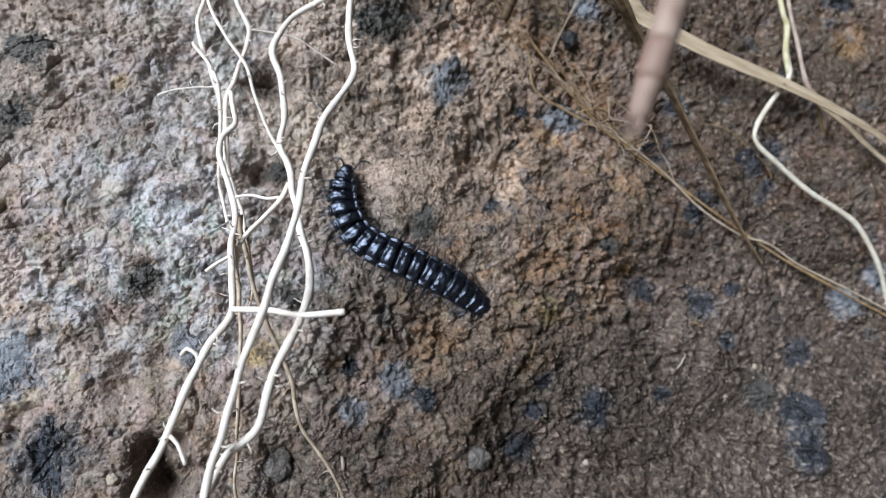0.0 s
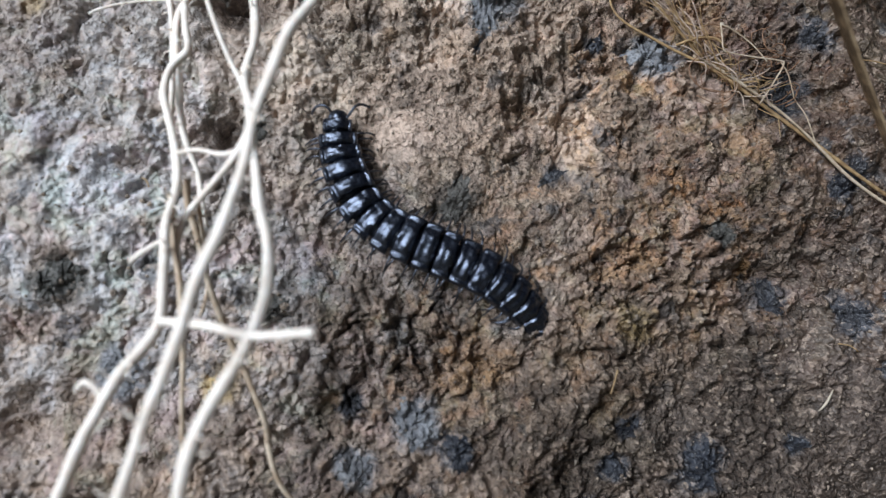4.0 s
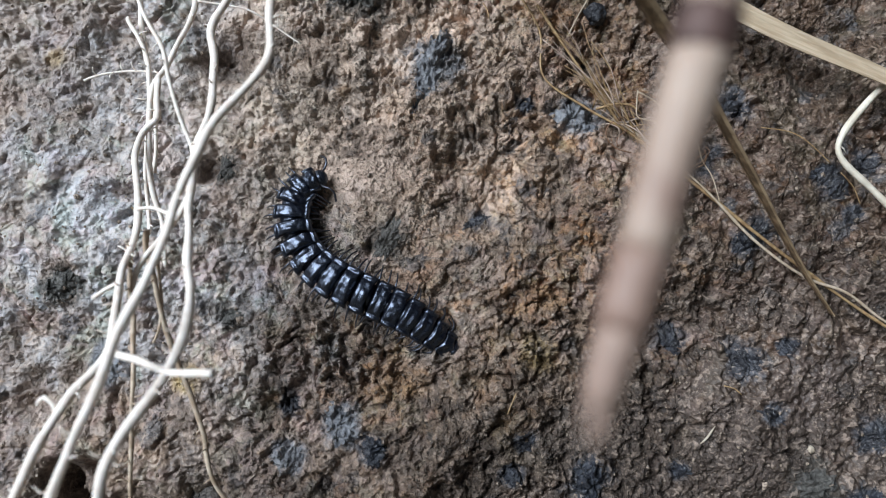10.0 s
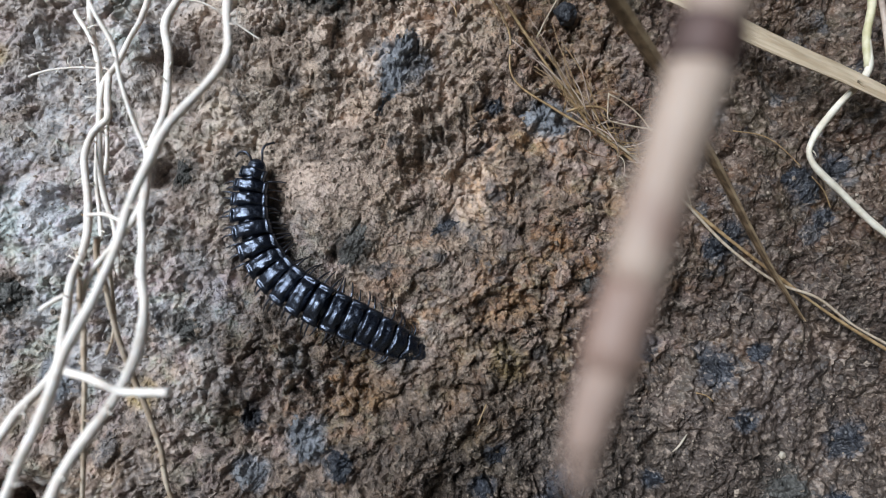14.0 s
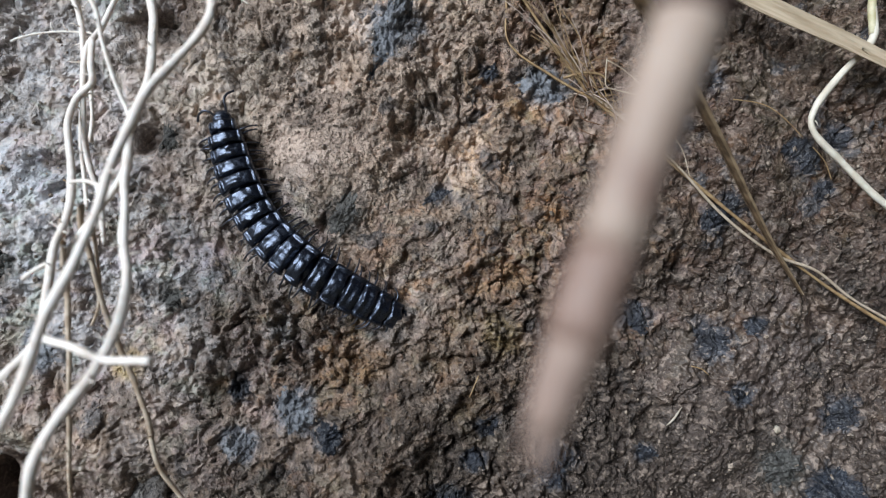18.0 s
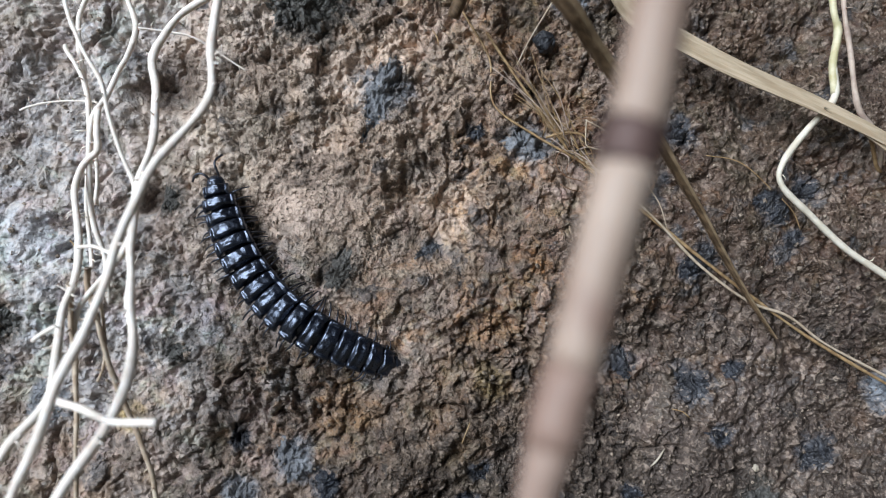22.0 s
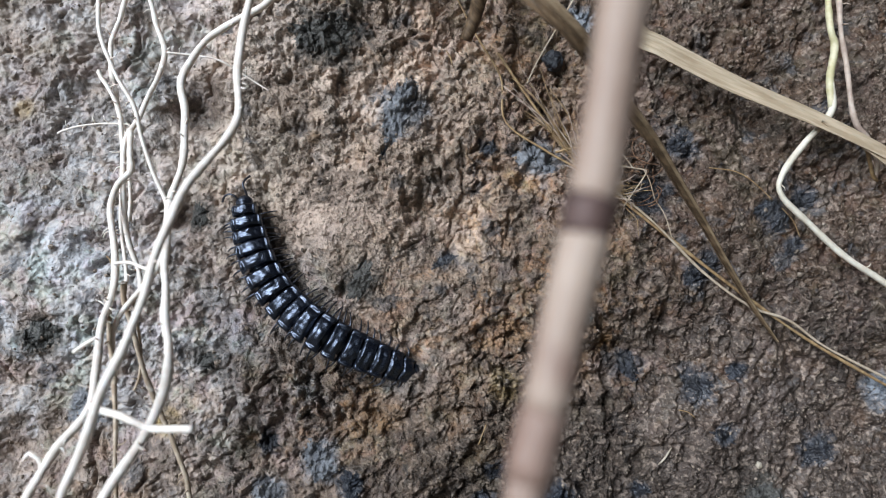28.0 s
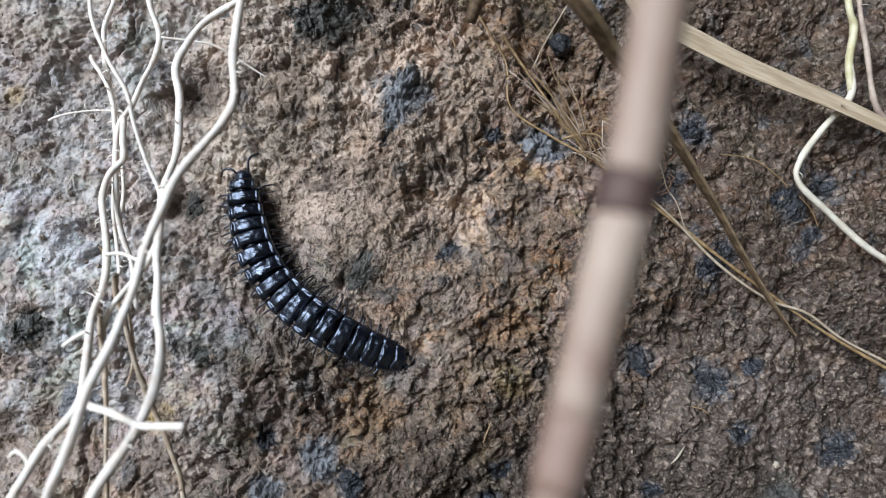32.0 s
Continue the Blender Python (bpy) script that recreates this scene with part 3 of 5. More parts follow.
def chip(x, y, rx, ry, turn, material, rng, rise=0.02, label=""):
    """A mineral patch set in the rock: ragged outline, surface a little proud, edges let in."""
    rings, spokes = 20, 90
    ph = rng.uniform(0, 6.28, 4)
    verts, faces = [(0.0, 0.0)], []
    for i in range(1, rings + 1):
        for k in range(spokes):
            w = 2 * math.pi * k / spokes
            r = i / rings * (1 + 0.16 * math.sin(2 * w + ph[0]) + 0.13 * math.sin(3 * w + ph[1]) + 0.09 * math.sin(5 * w + ph[2]) + 0.10 * math.sin(8 * w + ph[3]) + 0.09 * math.sin(13 * w + 2 * ph[1]) + 0.07 * math.sin(21 * w + 3 * ph[2]))
            u, v = r * rx * math.cos(w), r * ry * math.sin(w)
            verts.append((u * math.cos(turn) - v * math.sin(turn), u * math.sin(turn) + v * math.cos(turn)))
    v = np.array(verts) + (x, y)
    share = np.r_[0, np.repeat(np.arange(1, rings + 1) / rings, spokes)]
    z = height(v[:, 0], v[:, 1]) + rise * (1 - share**3) * (0.7 + 0.5 * wave(v[:, 0] / 0.07, v[:, 1] / 0.07, 71)) - 0.03 * np.clip(share - 0.75, 0, 1) * 4 * 0.6
    for k in range(spokes):
        faces.append((0, 1 + k, 1 + (k + 1) % spokes))
    for i in range(rings - 1):
        for k in range(spokes):
            a, b = 1 + i * spokes + k, 1 + i * spokes + (k + 1) % spokes
            faces.append((a, a + spokes, b + spokes, b))
    part("mineral_chip", mesh("mineral_chip", np.column_stack([v, z]), faces, material, material is SLATE), rock, label)


def chips():
    rng = np.random.default_rng(5)
    for row in SLATES:
        chip(*row, SLATE, rng, 0.012, "blue-grey mineral patch set in the rock")
    for row in DULLS:
        chip(*row, STONE_DARK, rng, 0.012, "dull dark mineral or crevice-shade patch set in the rock")
    for row in DARKS:
        chip(*row, DARK_CHIP, rng, 0.018, "blackish mineral patch set in the rock")


def pebble(name, x, y, r, material, label, category, squash=0.7, seed=0):
    """A small loose stone, lumpy and part sunk."""
    bm = bmesh.new()
    bmesh.ops.create_icosphere(bm, subdivisions=4, radius=r)
    for v in bm.verts:
        v.co *= 1 + 0.30 * noise.noise(v.co * (1.6 / r) + Vector((seed * 3.1, 0, 0))) + 0.12 * noise.noise(v.co * (4 / r)) + 0.06 * noise.noise(v.co * (9 / r))
        v.co.z *= squash
        v.co *= CM
    me = bpy.data.meshes.new(name)
    bm.to_mesh(me)
    bm.free()
    me.materials.append(material)
    me.polygons.foreach_set("use_smooth", [True] * len(me.polygons))
    ob = new(name, me)
    z = float(height(x, y))
    ob.matrix_basis = BASE @ pose(x * CM, y * CM, (z + 0.3 * r * squash) * CM, 0, 0, 40 * seed)
    return tagged(ob, label, category)


def grit():
    """The loose grains on the rock, joined."""
    rng = np.random.default_rng(9)
    count = 5200
    xy = np.column_stack([rng.uniform(-3.6, 7.0, count), rng.uniform(-2.2, 4.6, count)])
    size = np.minimum(0.009 * np.exp(rng.normal(0, 0.45, count)), 0.035)
    z = height(xy[:, 0], xy[:, 1])
    shape = np.array([(0, 0, 1.0)] + [(math.cos(a), math.sin(a), 0.25) for a in np.arange(5) * 1.2566] + [(0.8 * math.cos(a + 0.6), 0.8 * math.sin(a + 0.6), -0.7) for a in np.arange(5) * 1.2566])
    tris = [(0, 1 + k, 1 + (k + 1) % 5) for k in range(5)]
    for k in range(5):
        q = (k + 1) % 5
        tris += [(1 + k, 6 + k, 1 + q), (1 + q, 6 + k, 6 + q)]
    verts, faces = [], []
    for n in range(count):
        a = rng.uniform(0, 6.28)
        s = shape * size[n] * rng.uniform(0.6, 1.3, (11, 3))
        c, d = math.cos(a), math.sin(a)
        s = np.column_stack([s[:, 0] * c - s[:, 1] * d, s[:, 0] * d + s[:, 1] * c, s[:, 2]])
        faces += [(i + 11 * n, j + 11 * n, k + 11 * n) for i, j, k in tris]
        verts.append(s + (*xy[n], z[n] + 0.2 * size[n]))
    ob = part("grit", mesh("grit", np.vstack(verts), faces, GRIT, False), rock, "loose sandy grains on the rock")
    tagged(ob, kind="stuff")


chips()
grit()
pebble("pebble", 2.56, 3.27, 0.095, BLACK_STONE, "small round blackish pebble lodged on the rock", "pebble", 0.8, 1)
pebble("pebble", -0.56, -1.18, 0.20, STONE, "blocky dull grey stone set in the rock", "stone", 0.5, 7)
pebble("pebble", 1.49, -1.16, 0.125, STONE, "small dull grey pebble lodged on the rock", "pebble", 0.7, 2)
pebble("pebble", -1.94, -1.21, 0.055, PALE_BIT, "tiny whitish stone on the rock", "pebble", 0.8, 3)
pebble("pebble", 4.61, -0.31, 0.035, PALE_BIT, "tiny whitish stone on the rock", "pebble", 0.8, 4)
pebble("pebble", 2.70, -1.29, 0.035, PALE_BIT, "tiny whitish stone on the rock", "pebble", 0.8, 5)


def fleck(points, r, label):
    line = curve([(x, y, float(height(x, y)) + 0.6 * r + lift) for x, y, lift in points], 0.03)
    ob = new("plant_fleck", mesh("plant_fleck", *tube(line, r * np.sin(np.linspace(0.5, 2.7, len(line))), 6), PALE_BIT))
    ob.matrix_basis = BASE
    return tagged(ob, label, "plant fragment")


fleck(((3.66, -0.32, 0), (3.70, -0.26, 0.01), (3.76, -0.16, 0.02)), 0.011, "small curved whitish plant fragment on the rock")
fleck(((0.13, -1.10, 0), (0.14, -1.16, 0.01), (0.145, -1.23, 0)), 0.02, "small whitish grain of plant matter on the rock")


def loose_fibres():
    """Single hair-thin plant fibres caught on the rock."""
    for pts in (((2.02, -0.17, 0.02), (2.05, -0.08, 0.03), (2.08, 0.0, 0.02)), ((3.81, 0.18, 0.02), (3.89, 0.165, 0.03), (3.95, 0.12, 0.02)), ((3.98, 2.35, 0.03), (4.2, 2.33, 0.04), (4.35, 2.26, 0.05), (4.58, 2.10, 0.03)),
                ((4.69, 2.03, 0.03), (4.80, 1.92, 0.05), (4.88, 1.78, 0.03)), ((1.59, 3.32, 0.02), (1.63, 3.24, 0.04), (1.65, 3.17, 0.02)), ((-1.24, 1.31, 0.03), (-1.20, 1.29, 0.05), (-1.18, 1.24, 0.03))):
        line = curve([(x, y, bed(x, y) + 0.03 + z) for x, y, z in pts], 0.03)
        ob = new("plant_fibre", mesh("plant_fibre", *tube(line, 0.0055, 5), FIBRE))
        ob.matrix_basis = BASE
        tagged(ob, "hair-thin tan plant fibre caught on the rock", "plant fibre", "loose fibres on the rock")


loose_fibres()

# ---- roots ----
def root(parent, origin, points, radius, material=None, end=0.7, hairs=10, seed=0, label="", name="root", step=0.035, wiggle=0.012):
    """One root as a part; its side hairs are a part of it."""
    rng = np.random.default_rng(seed + 100)
    line = curve(points, step)
    bend = np.stack([np.convolve(rng.normal(size=len(line) + 20), np.hanning(15) / 4, "same")[10:-10] for _ in range(3)], 1)
    bend[[0, -1]] *= 0
    line = line + wiggle * bend
    taper = np.linspace(1.0, end, len(line))
    verts, faces = tube(line, radius * taper, 9, rng, 0.16)
    ob = part(name, mesh(name, np.array(verts) - origin, faces, material or ROOT), parent, label)
    pieces = []
    way, a, b = frames_along(line)
    for i in rng.integers(2, len(line) - 2, hairs):
        w = rng.uniform(0, 6.28)
        out = math.cos(w) * a[i] + math.sin(w) * b[i] + rng.uniform(-0.5, 0.5) * way[i]
        size = rng.uniform(0.03, 0.085)
        side = np.cross(out, (0, 0, 1.0)) * rng.uniform(-0.4, 0.4)
        hair = np.array([line[i] + out * radius * 0.6, line[i] + out * (radius + 0.5 * size), line[i] + (out + side) * (radius + size)])
        pieces.append(tube(hair, np.array([0.0055, 0.0045, 0.002]) * (1 + radius * 8), 5))
    if pieces:
        v, f = joined(pieces)
        tagged(part("root_hairs", mesh("root_hairs", np.array(v) - origin, f, material or ROOT), ob), kind="stuff")
    return ob


def root_bundle():
    o = np.array((0.3, 5.4, 0.0))
    bundle = thing("root_bundle", o, "bundle of thin cream roots hanging over the rock", "roots")
    root(bundle, o, ((0.75, 6.2, -0.4), (0.62, 5.2, 0.5), (0.42, 4.2, 1.1), (0.22, 3.4, 1.34), (0.13, 2.89, 1.38), (0.11, 2.55, 1.41), (0.15, 2.20, 1.53), (0.00, 1.89, 1.62), (-0.13, 1.59, 1.74),
                     (-0.21, 1.31, 1.77), (-0.26, 1.02, 1.83), (-0.32, 0.75, 1.89), (-0.41, 0.50, 1.92), (-0.47, 0.26, 1.95), (-0.56, 0.02, 1.89), (-0.64, -0.21, 1.92), (-0.69, -0.45, 1.95),
                     (-0.75, -0.69, 1.90), (-0.84, -1.04, 1.86), (-1.0, -1.7, 1.8)), 0.026, end=1.12, hairs=40, seed=1, label="thick cream root")
    second = root(bundle, o, ((0.85, 5.9, -0.4), (0.72, 5.0, 0.2), (0.5, 4.1, 0.5), (0.15, 3.5, 0.58), (-0.11, 3.30, 0.57), (-0.40, 3.09, 0.54), (-0.56, 2.77, 0.57), (-0.46, 2.37, 0.72), (-0.43, 1.99, 0.84), (-0.45, 1.72, 0.98),
                     (-0.38, 1.52, 1.18), (-0.335, 1.36, 1.30), (-0.32, 1.20, 1.37), (-0.25, 0.93, 1.46), (-0.18, 0.67, 1.56), (-0.165, 0.39, 1.65), (-0.25, 0.13, 1.74), (-0.36, -0.10, 1.86), (-0.43, -0.34, 1.92),
                     (-0.51, -0.59, 1.85), (-0.71, -0.78, 1.75), (-0.84, -1.00, 1.72)), 0.027, end=1.2, hairs=40, seed=2, label="thick cream root with a blunt end")
    root(bundle, o, ((-0.6, 6.2, -0.4), (-0.9, 5.0, -0.1), (-1.1, 4.1, 0.16), (-0.95, 3.41, 0.24), (-0.80, 3.02, 0.33), (-0.89, 2.61, 0.45), (-0.96, 2.21, 0.60), (-0.94, 1.85, 0.63), (-0.89, 1.50, 0.63), (-0.80, 1.18, 0.60), (-0.72, 0.85, 0.6)), 0.0245, end=0.85, hairs=20, seed=3)
    root(bundle, o, ((-1.2, 6.0, -0.4), (-1.22, 4.8, 0.2), (-1.22, 3.8, 0.6), (-1.12, 3.08, 0.84), (-0.95, 2.72, 0.93), (-0.75, 2.40, 0.99), (-0.65, 2.07, 0.99), (-0.52, 1.76, 0.97), (-0.42, 1.60, 1.08)), 0.018, end=0.9, hairs=16, seed=4, label="thin cream root")
    root(bundle, o, ((-0.9, 6.0, -0.4), (-1.0, 4.9, -0.05), (-1.15, 3.9, 0.14), (-1.25, 3.42, 0.18), (-1.29, 3.01, 0.24), (-1.14, 2.61, 0.39), (-1.05, 2.26, 0.39), (-0.99, 1.91, 0.39), (-0.98, 1.6, 0.36)), 0.022, end=0.9, hairs=18, seed=5)
    root(bundle, o, ((-1.30, 2.84, 0.40), (-1.27, 2.78, 0.42), (-1.09, 2.52, 0.48), (-1.02, 2.15, 0.51), (-1.00, 1.79, 0.48), (-1.01, 1.45, 0.42), (-0.92, 1.1, 0.5)), 0.018, end=0.9, hairs=14, seed=6, label="thin cream root")
    third = root(bundle, o, ((-0.92, 2.3, 0.62), (-0.87, 2.08, 0.70), (-0.86, 1.98, 0.69), (-0.97, 1.86, 0.66), (-0.985, 1.68, 0.72), (-0.93, 1.51, 0.81), (-0.82, 1.16, 0.96), (-0.80, 0.82, 1.11), (-0.78, 0.50, 1.23), (-0.77, 0.21, 1.35),
                     (-0.91, -0.02, 1.44), (-1.02, -0.26, 1.50), (-1.11, -0.52, 1.50), (-1.21, -0.76, 1.49), (-1.37, -1.10, 1.47), (-1.65, -1.7, 1.4)), 0.024, end=1.3, hairs=30, seed=7)
    root(bundle, o, ((-0.82, 0.98, 1.05), (-0.78, 0.68, 1.02), (-0.75, 0.38, 1.02), (-0.72, 0.08, 0.99), (-0.72, -0.22, 0.93), (-0.73, -0.53, 0.84), (-0.75, -0.84, 0.77), (-0.75, -1.14, 0.72), (-0.70, -1.6, 0.6)), 0.019, ROOT_TAN, hairs=12, seed=8, label="thin tan root")
    root(bundle, o, ((-0.76, 1.1, 0.92), (-0.75, 0.91, 0.90), (-0.68, 0.60, 0.81), (-0.58, 0.30, 0.75), (-0.45, -0.01, 0.72), (-0.32, -0.31, 0.69), (-0.24, -0.64, 0.60), (-0.08, -0.93, 0.52), (0.10, -1.21, 0.44), (0.24, -1.6, 0.3)), 0.023, ROOT_TAN, hairs=12, seed=9, label="thin tan root with peeling skin")
    root(bundle, o, ((-0.35, 1.30, 1.30), (-0.41, 1.17, 1.28), (-0.55, 1.05, 1.15), (-0.72, 0.91, 1.02), (-0.77, 0.75, 1.02), (-0.765, 0.5, 1.0)), 0.023, hairs=6, seed=10)
    root(bundle, o, ((-0.72, 1.0, 0.85), (-0.69, 0.80, 0.80), (-0.655, 0.60, 0.78), (-0.65, 0.42, 0.78), (-0.69, 0.29, 0.78)), 0.015, ROOT_TAN, hairs=4, seed=17, label="thin tan rootlet")
    for parent, pts, r, n, s in ((third, ((-0.75, 0.27, 1.36), (-0.59, 0.26, 1.5), (-0.44, 0.25, 1.60), (-0.30, 0.22, 1.68), (-0.17, 0.21, 1.77), (0.09, 0.23, 1.84)), 0.025, 4, 11),
                                 (second, ((-0.80, 1.23, 1.02), (-0.67, 1.24, 1.07), (-0.53, 1.20, 1.15), (-0.43, 1.19, 1.26)), 0.014, 2, 12),
                                 (third, ((-1.00, 0.59, 1.1), (-0.92, 0.65, 1.12), (-0.80, 0.72, 1.14)), 0.015, 1, 13),
                                 (third, ((-1.10, -0.08, 1.45), (-1.06, -0.03, 1.46), (-0.99, -0.07, 1.47), (-0.98, -0.12, 1.46)), 0.015, 0, 14),
                                 (third, ((-1.14, -0.66, 1.50), (-1.08, -0.72, 1.52), (-1.02, -0.86, 1.53)), 0.016, 2, 15)):
        v, f = tube(curve(pts, 0.03), r, 8, np.random.default_rng(s), 0.1)
        part("rootlet", mesh("rootlet", np.array(v) - o, f, ROOT), parent, "short side root")
    for pts, s in ((((-0.80, 3.05, 0.33), (-0.53, 3.04, 0.30), (-0.32, 3.00, 0.27), (0.06, 2.80, 0.20)), 18), (((-1.60, 2.30, 0.4), (-1.42, 2.36, 0.42), (-1.20, 2.39, 0.45), (-0.98, 2.38, 0.5)), 19)):
        root(bundle, o, pts, 0.0095, hairs=5, seed=s, label="fine side root", name="rootlet", wiggle=0.006)
    return bundle


bundle = root_bundle()


def creeping_roots():
    o = np.array((5.2, 4.6, 0.0))
    ob = thing("creeping_root", o, "pale yellow-green root curling over the rock", "roots")
    root(ob, o, ((5.2, 5.8, -0.4), (5.1, 4.8, 0.1), (5.01, 3.74, 0.33), (5.06, 3.49, 0.33), (5.02, 3.19, 0.33), (5.03, 2.93, 0.33)), 0.031, ROOT_GREEN, 1.0, 2, 31, "yellow-green upper length", wiggle=0.004)
    root(ob, o, ((5.02, 3.15, 0.33), (5.03, 2.89, 0.33), (4.82, 2.62, 0.32), (4.60, 2.31, 0.31), (4.60, 2.12, 0.30), (4.88, 1.87, 0.28), (5.18, 1.62, 0.27), (5.53, 1.42, 0.26), (5.8, 1.22, 0.24), (6.1, 0.8, 0.15), (6.4, 0.2, -0.1)), 0.029, ROOT_CREAM, 0.95, 3, 33, "cream lower length", wiggle=0.004)
    o = np.array((5.2, 4.7, 0.0))
    ob = thing("creeping_root", o, "pinkish-tan root lying along the rock", "roots")
    root(ob, o, ((5.3, 5.8, -0.4), (5.18, 4.8, 0.1), (5.11, 3.75, 0.33), (5.17, 3.35, 0.33), (5.25, 2.85, 0.32), (5.40, 2.68, 0.28), (5.55, 2.48, 0.2), (5.62, 2.3, 0.05)), 0.027, ROOT_PINK, 0.8, 4, 32, "pinkish root", wiggle=0.005)


creeping_roots()


# ---- dead grass ----
def blade(points, widths, fold=0.25, ribs=5):
    """A dry blade: a shallow folded strip with ribs and thickness."""
    line = curve(points, 0.06)
    way, _, _ = frames_along(line)
    n, m = len(line), 13
    width = np.interp(np.linspace(0, 1, n), np.linspace(0, 1, len(widths)), widths)
    verts, faces = [], []
    for layer in (1, -1):
        for i in range(n):
            side = np.cross(way[i], (0, 0, 1.0))
            side /= np.linalg.norm(side) + 1e-9
            up = np.cross(side, way[i])
            for k in range(m):
                u = 2 * k / (m - 1) - 1
                z = fold * width[i] * (abs(u) - 0.5) + 0.05 * width[i] * math.cos(ribs * math.pi * u) + layer * 0.006
                verts.append(line[i] + side * (0.5 * width[i] * u) + up * z)
    for layer in (0, 1):
        for i in range(n - 1):
            for k in range(m - 1):
                a = layer * n * m + i * m + k
                f = (a, a + 1, a + m + 1, a + m)
                faces.append(f[::-1] if layer == 0 else f)
    t = n * m
    for i in range(n - 1):
        faces.append((i * m, i * m + m, t + i * m + m, t + i * m))
        faces.append((i * m + m - 1, t + i * m + m - 1, t + i * m + 2 * m - 1, i * m + 2 * m - 1))
    for k in range(m - 1):
        faces.append((k, t + k, t + k + 1, k + 1))
        e = (n - 1) * m + k
        faces.append((e, e + 1, t + e + 1, t + e))
    return verts, faces


def straw_blade():
    o = np.array((3.6, 3.31, 0.3))
    ob = thing("dry_grass_blade", o, "pale dry grass blade lying across the rock", "grass blade")
    v, f = blade(((2.3, 5.1, -0.3), (2.5, 4.45, 0.45), (2.72, 3.98, 0.66), (2.98, 3.63, 0.60), (3.20, 3.395, 0.51), (3.40, 3.32, 0.49), (3.66, 3.215, 0.46), (4.10, 3.03, 0.45), (4.84, 2.775, 0.44), (5.43, 2.54, 0.42), (6.1, 2.28, 0.3), (7.1, 1.9, 0.0)), (0.19, 0.20, 0.20, 0.19, 0.18, 0.168, 0.145, 0.125, 0.098, 0.08, 0.06, 0.04))
    part("blade", mesh("blade", np.array(v) - o, f, BLADE), ob)
    v, f = blade(((4.88, 2.77, 0.43), (5.22, 2.60, 0.42), (5.6, 2.38, 0.38), (6.2, 2.05, 0.2), (7.0, 1.7, 0.0)), (0.03, 0.05, 0.06, 0.05, 0.03))
    part("split_edge", mesh("split_edge", np.array(v) - o, f, BLADE), ob, "narrow strip split from the blade")
    v, f = tube(curve(((5.30, 2.60, 0.40), (5.44, 2.5, 0.25), (5.55, 2.38, 0.14), (5.62, 2.34, 0.1)), 0.03), 0.018, 6)
    part("loose_fibre", mesh("loose_fibre", np.array(v) - o, f, FIBRE), ob, "greenish loose fibre")


def brown_blade():
    o = np.array((4.71, 0.82, 0.0))
    ob = thing("dead_grass_blade", o, "dark brown folded dead grass blade leaning on the rock", "grass blade")
    pts = ((0.9, 4.4, 0.2), (1.5, 3.6, 1.5), (1.95, 3.08, 1.95), (2.31, 2.82, 1.90), (2.55, 2.67, 1.67), (2.82, 2.50, 1.44), (3.11, 2.30, 1.21), (3.39, 2.06, 0.98), (3.69, 1.79, 0.75), (4.00, 1.48, 0.52), (4.33, 1.16, 0.29), (4.71, 0.82, 0.06))
    wide = (0.18, 0.20, 0.19, 0.175, 0.16, 0.14, 0.12, 0.10, 0.085, 0.072, 0.055, 0.022)
    v, f = blade([(x - 0.15 * w, y - 0.15 * w, z) for (x, y, z), w in zip(pts, wide)], [0.58 * w for w in wide], fold=0.5, ribs=3)
    part("blade_half", mesh("blade_half", np.array(v) - o, f, LEAF_BROWN), ob, "dark brown half of the folded blade")
    v, f = blade([(x + 0.17 * w, y + 0.17 * w, z + 0.01) for (x, y, z), w in zip(pts, wide)], [0.42 * w for w in wide], fold=-0.5, ribs=3)
    part("blade_half", mesh("blade_half", np.array(v) - o, f, LEAF_TAN), ob, "tan half of the folded blade")


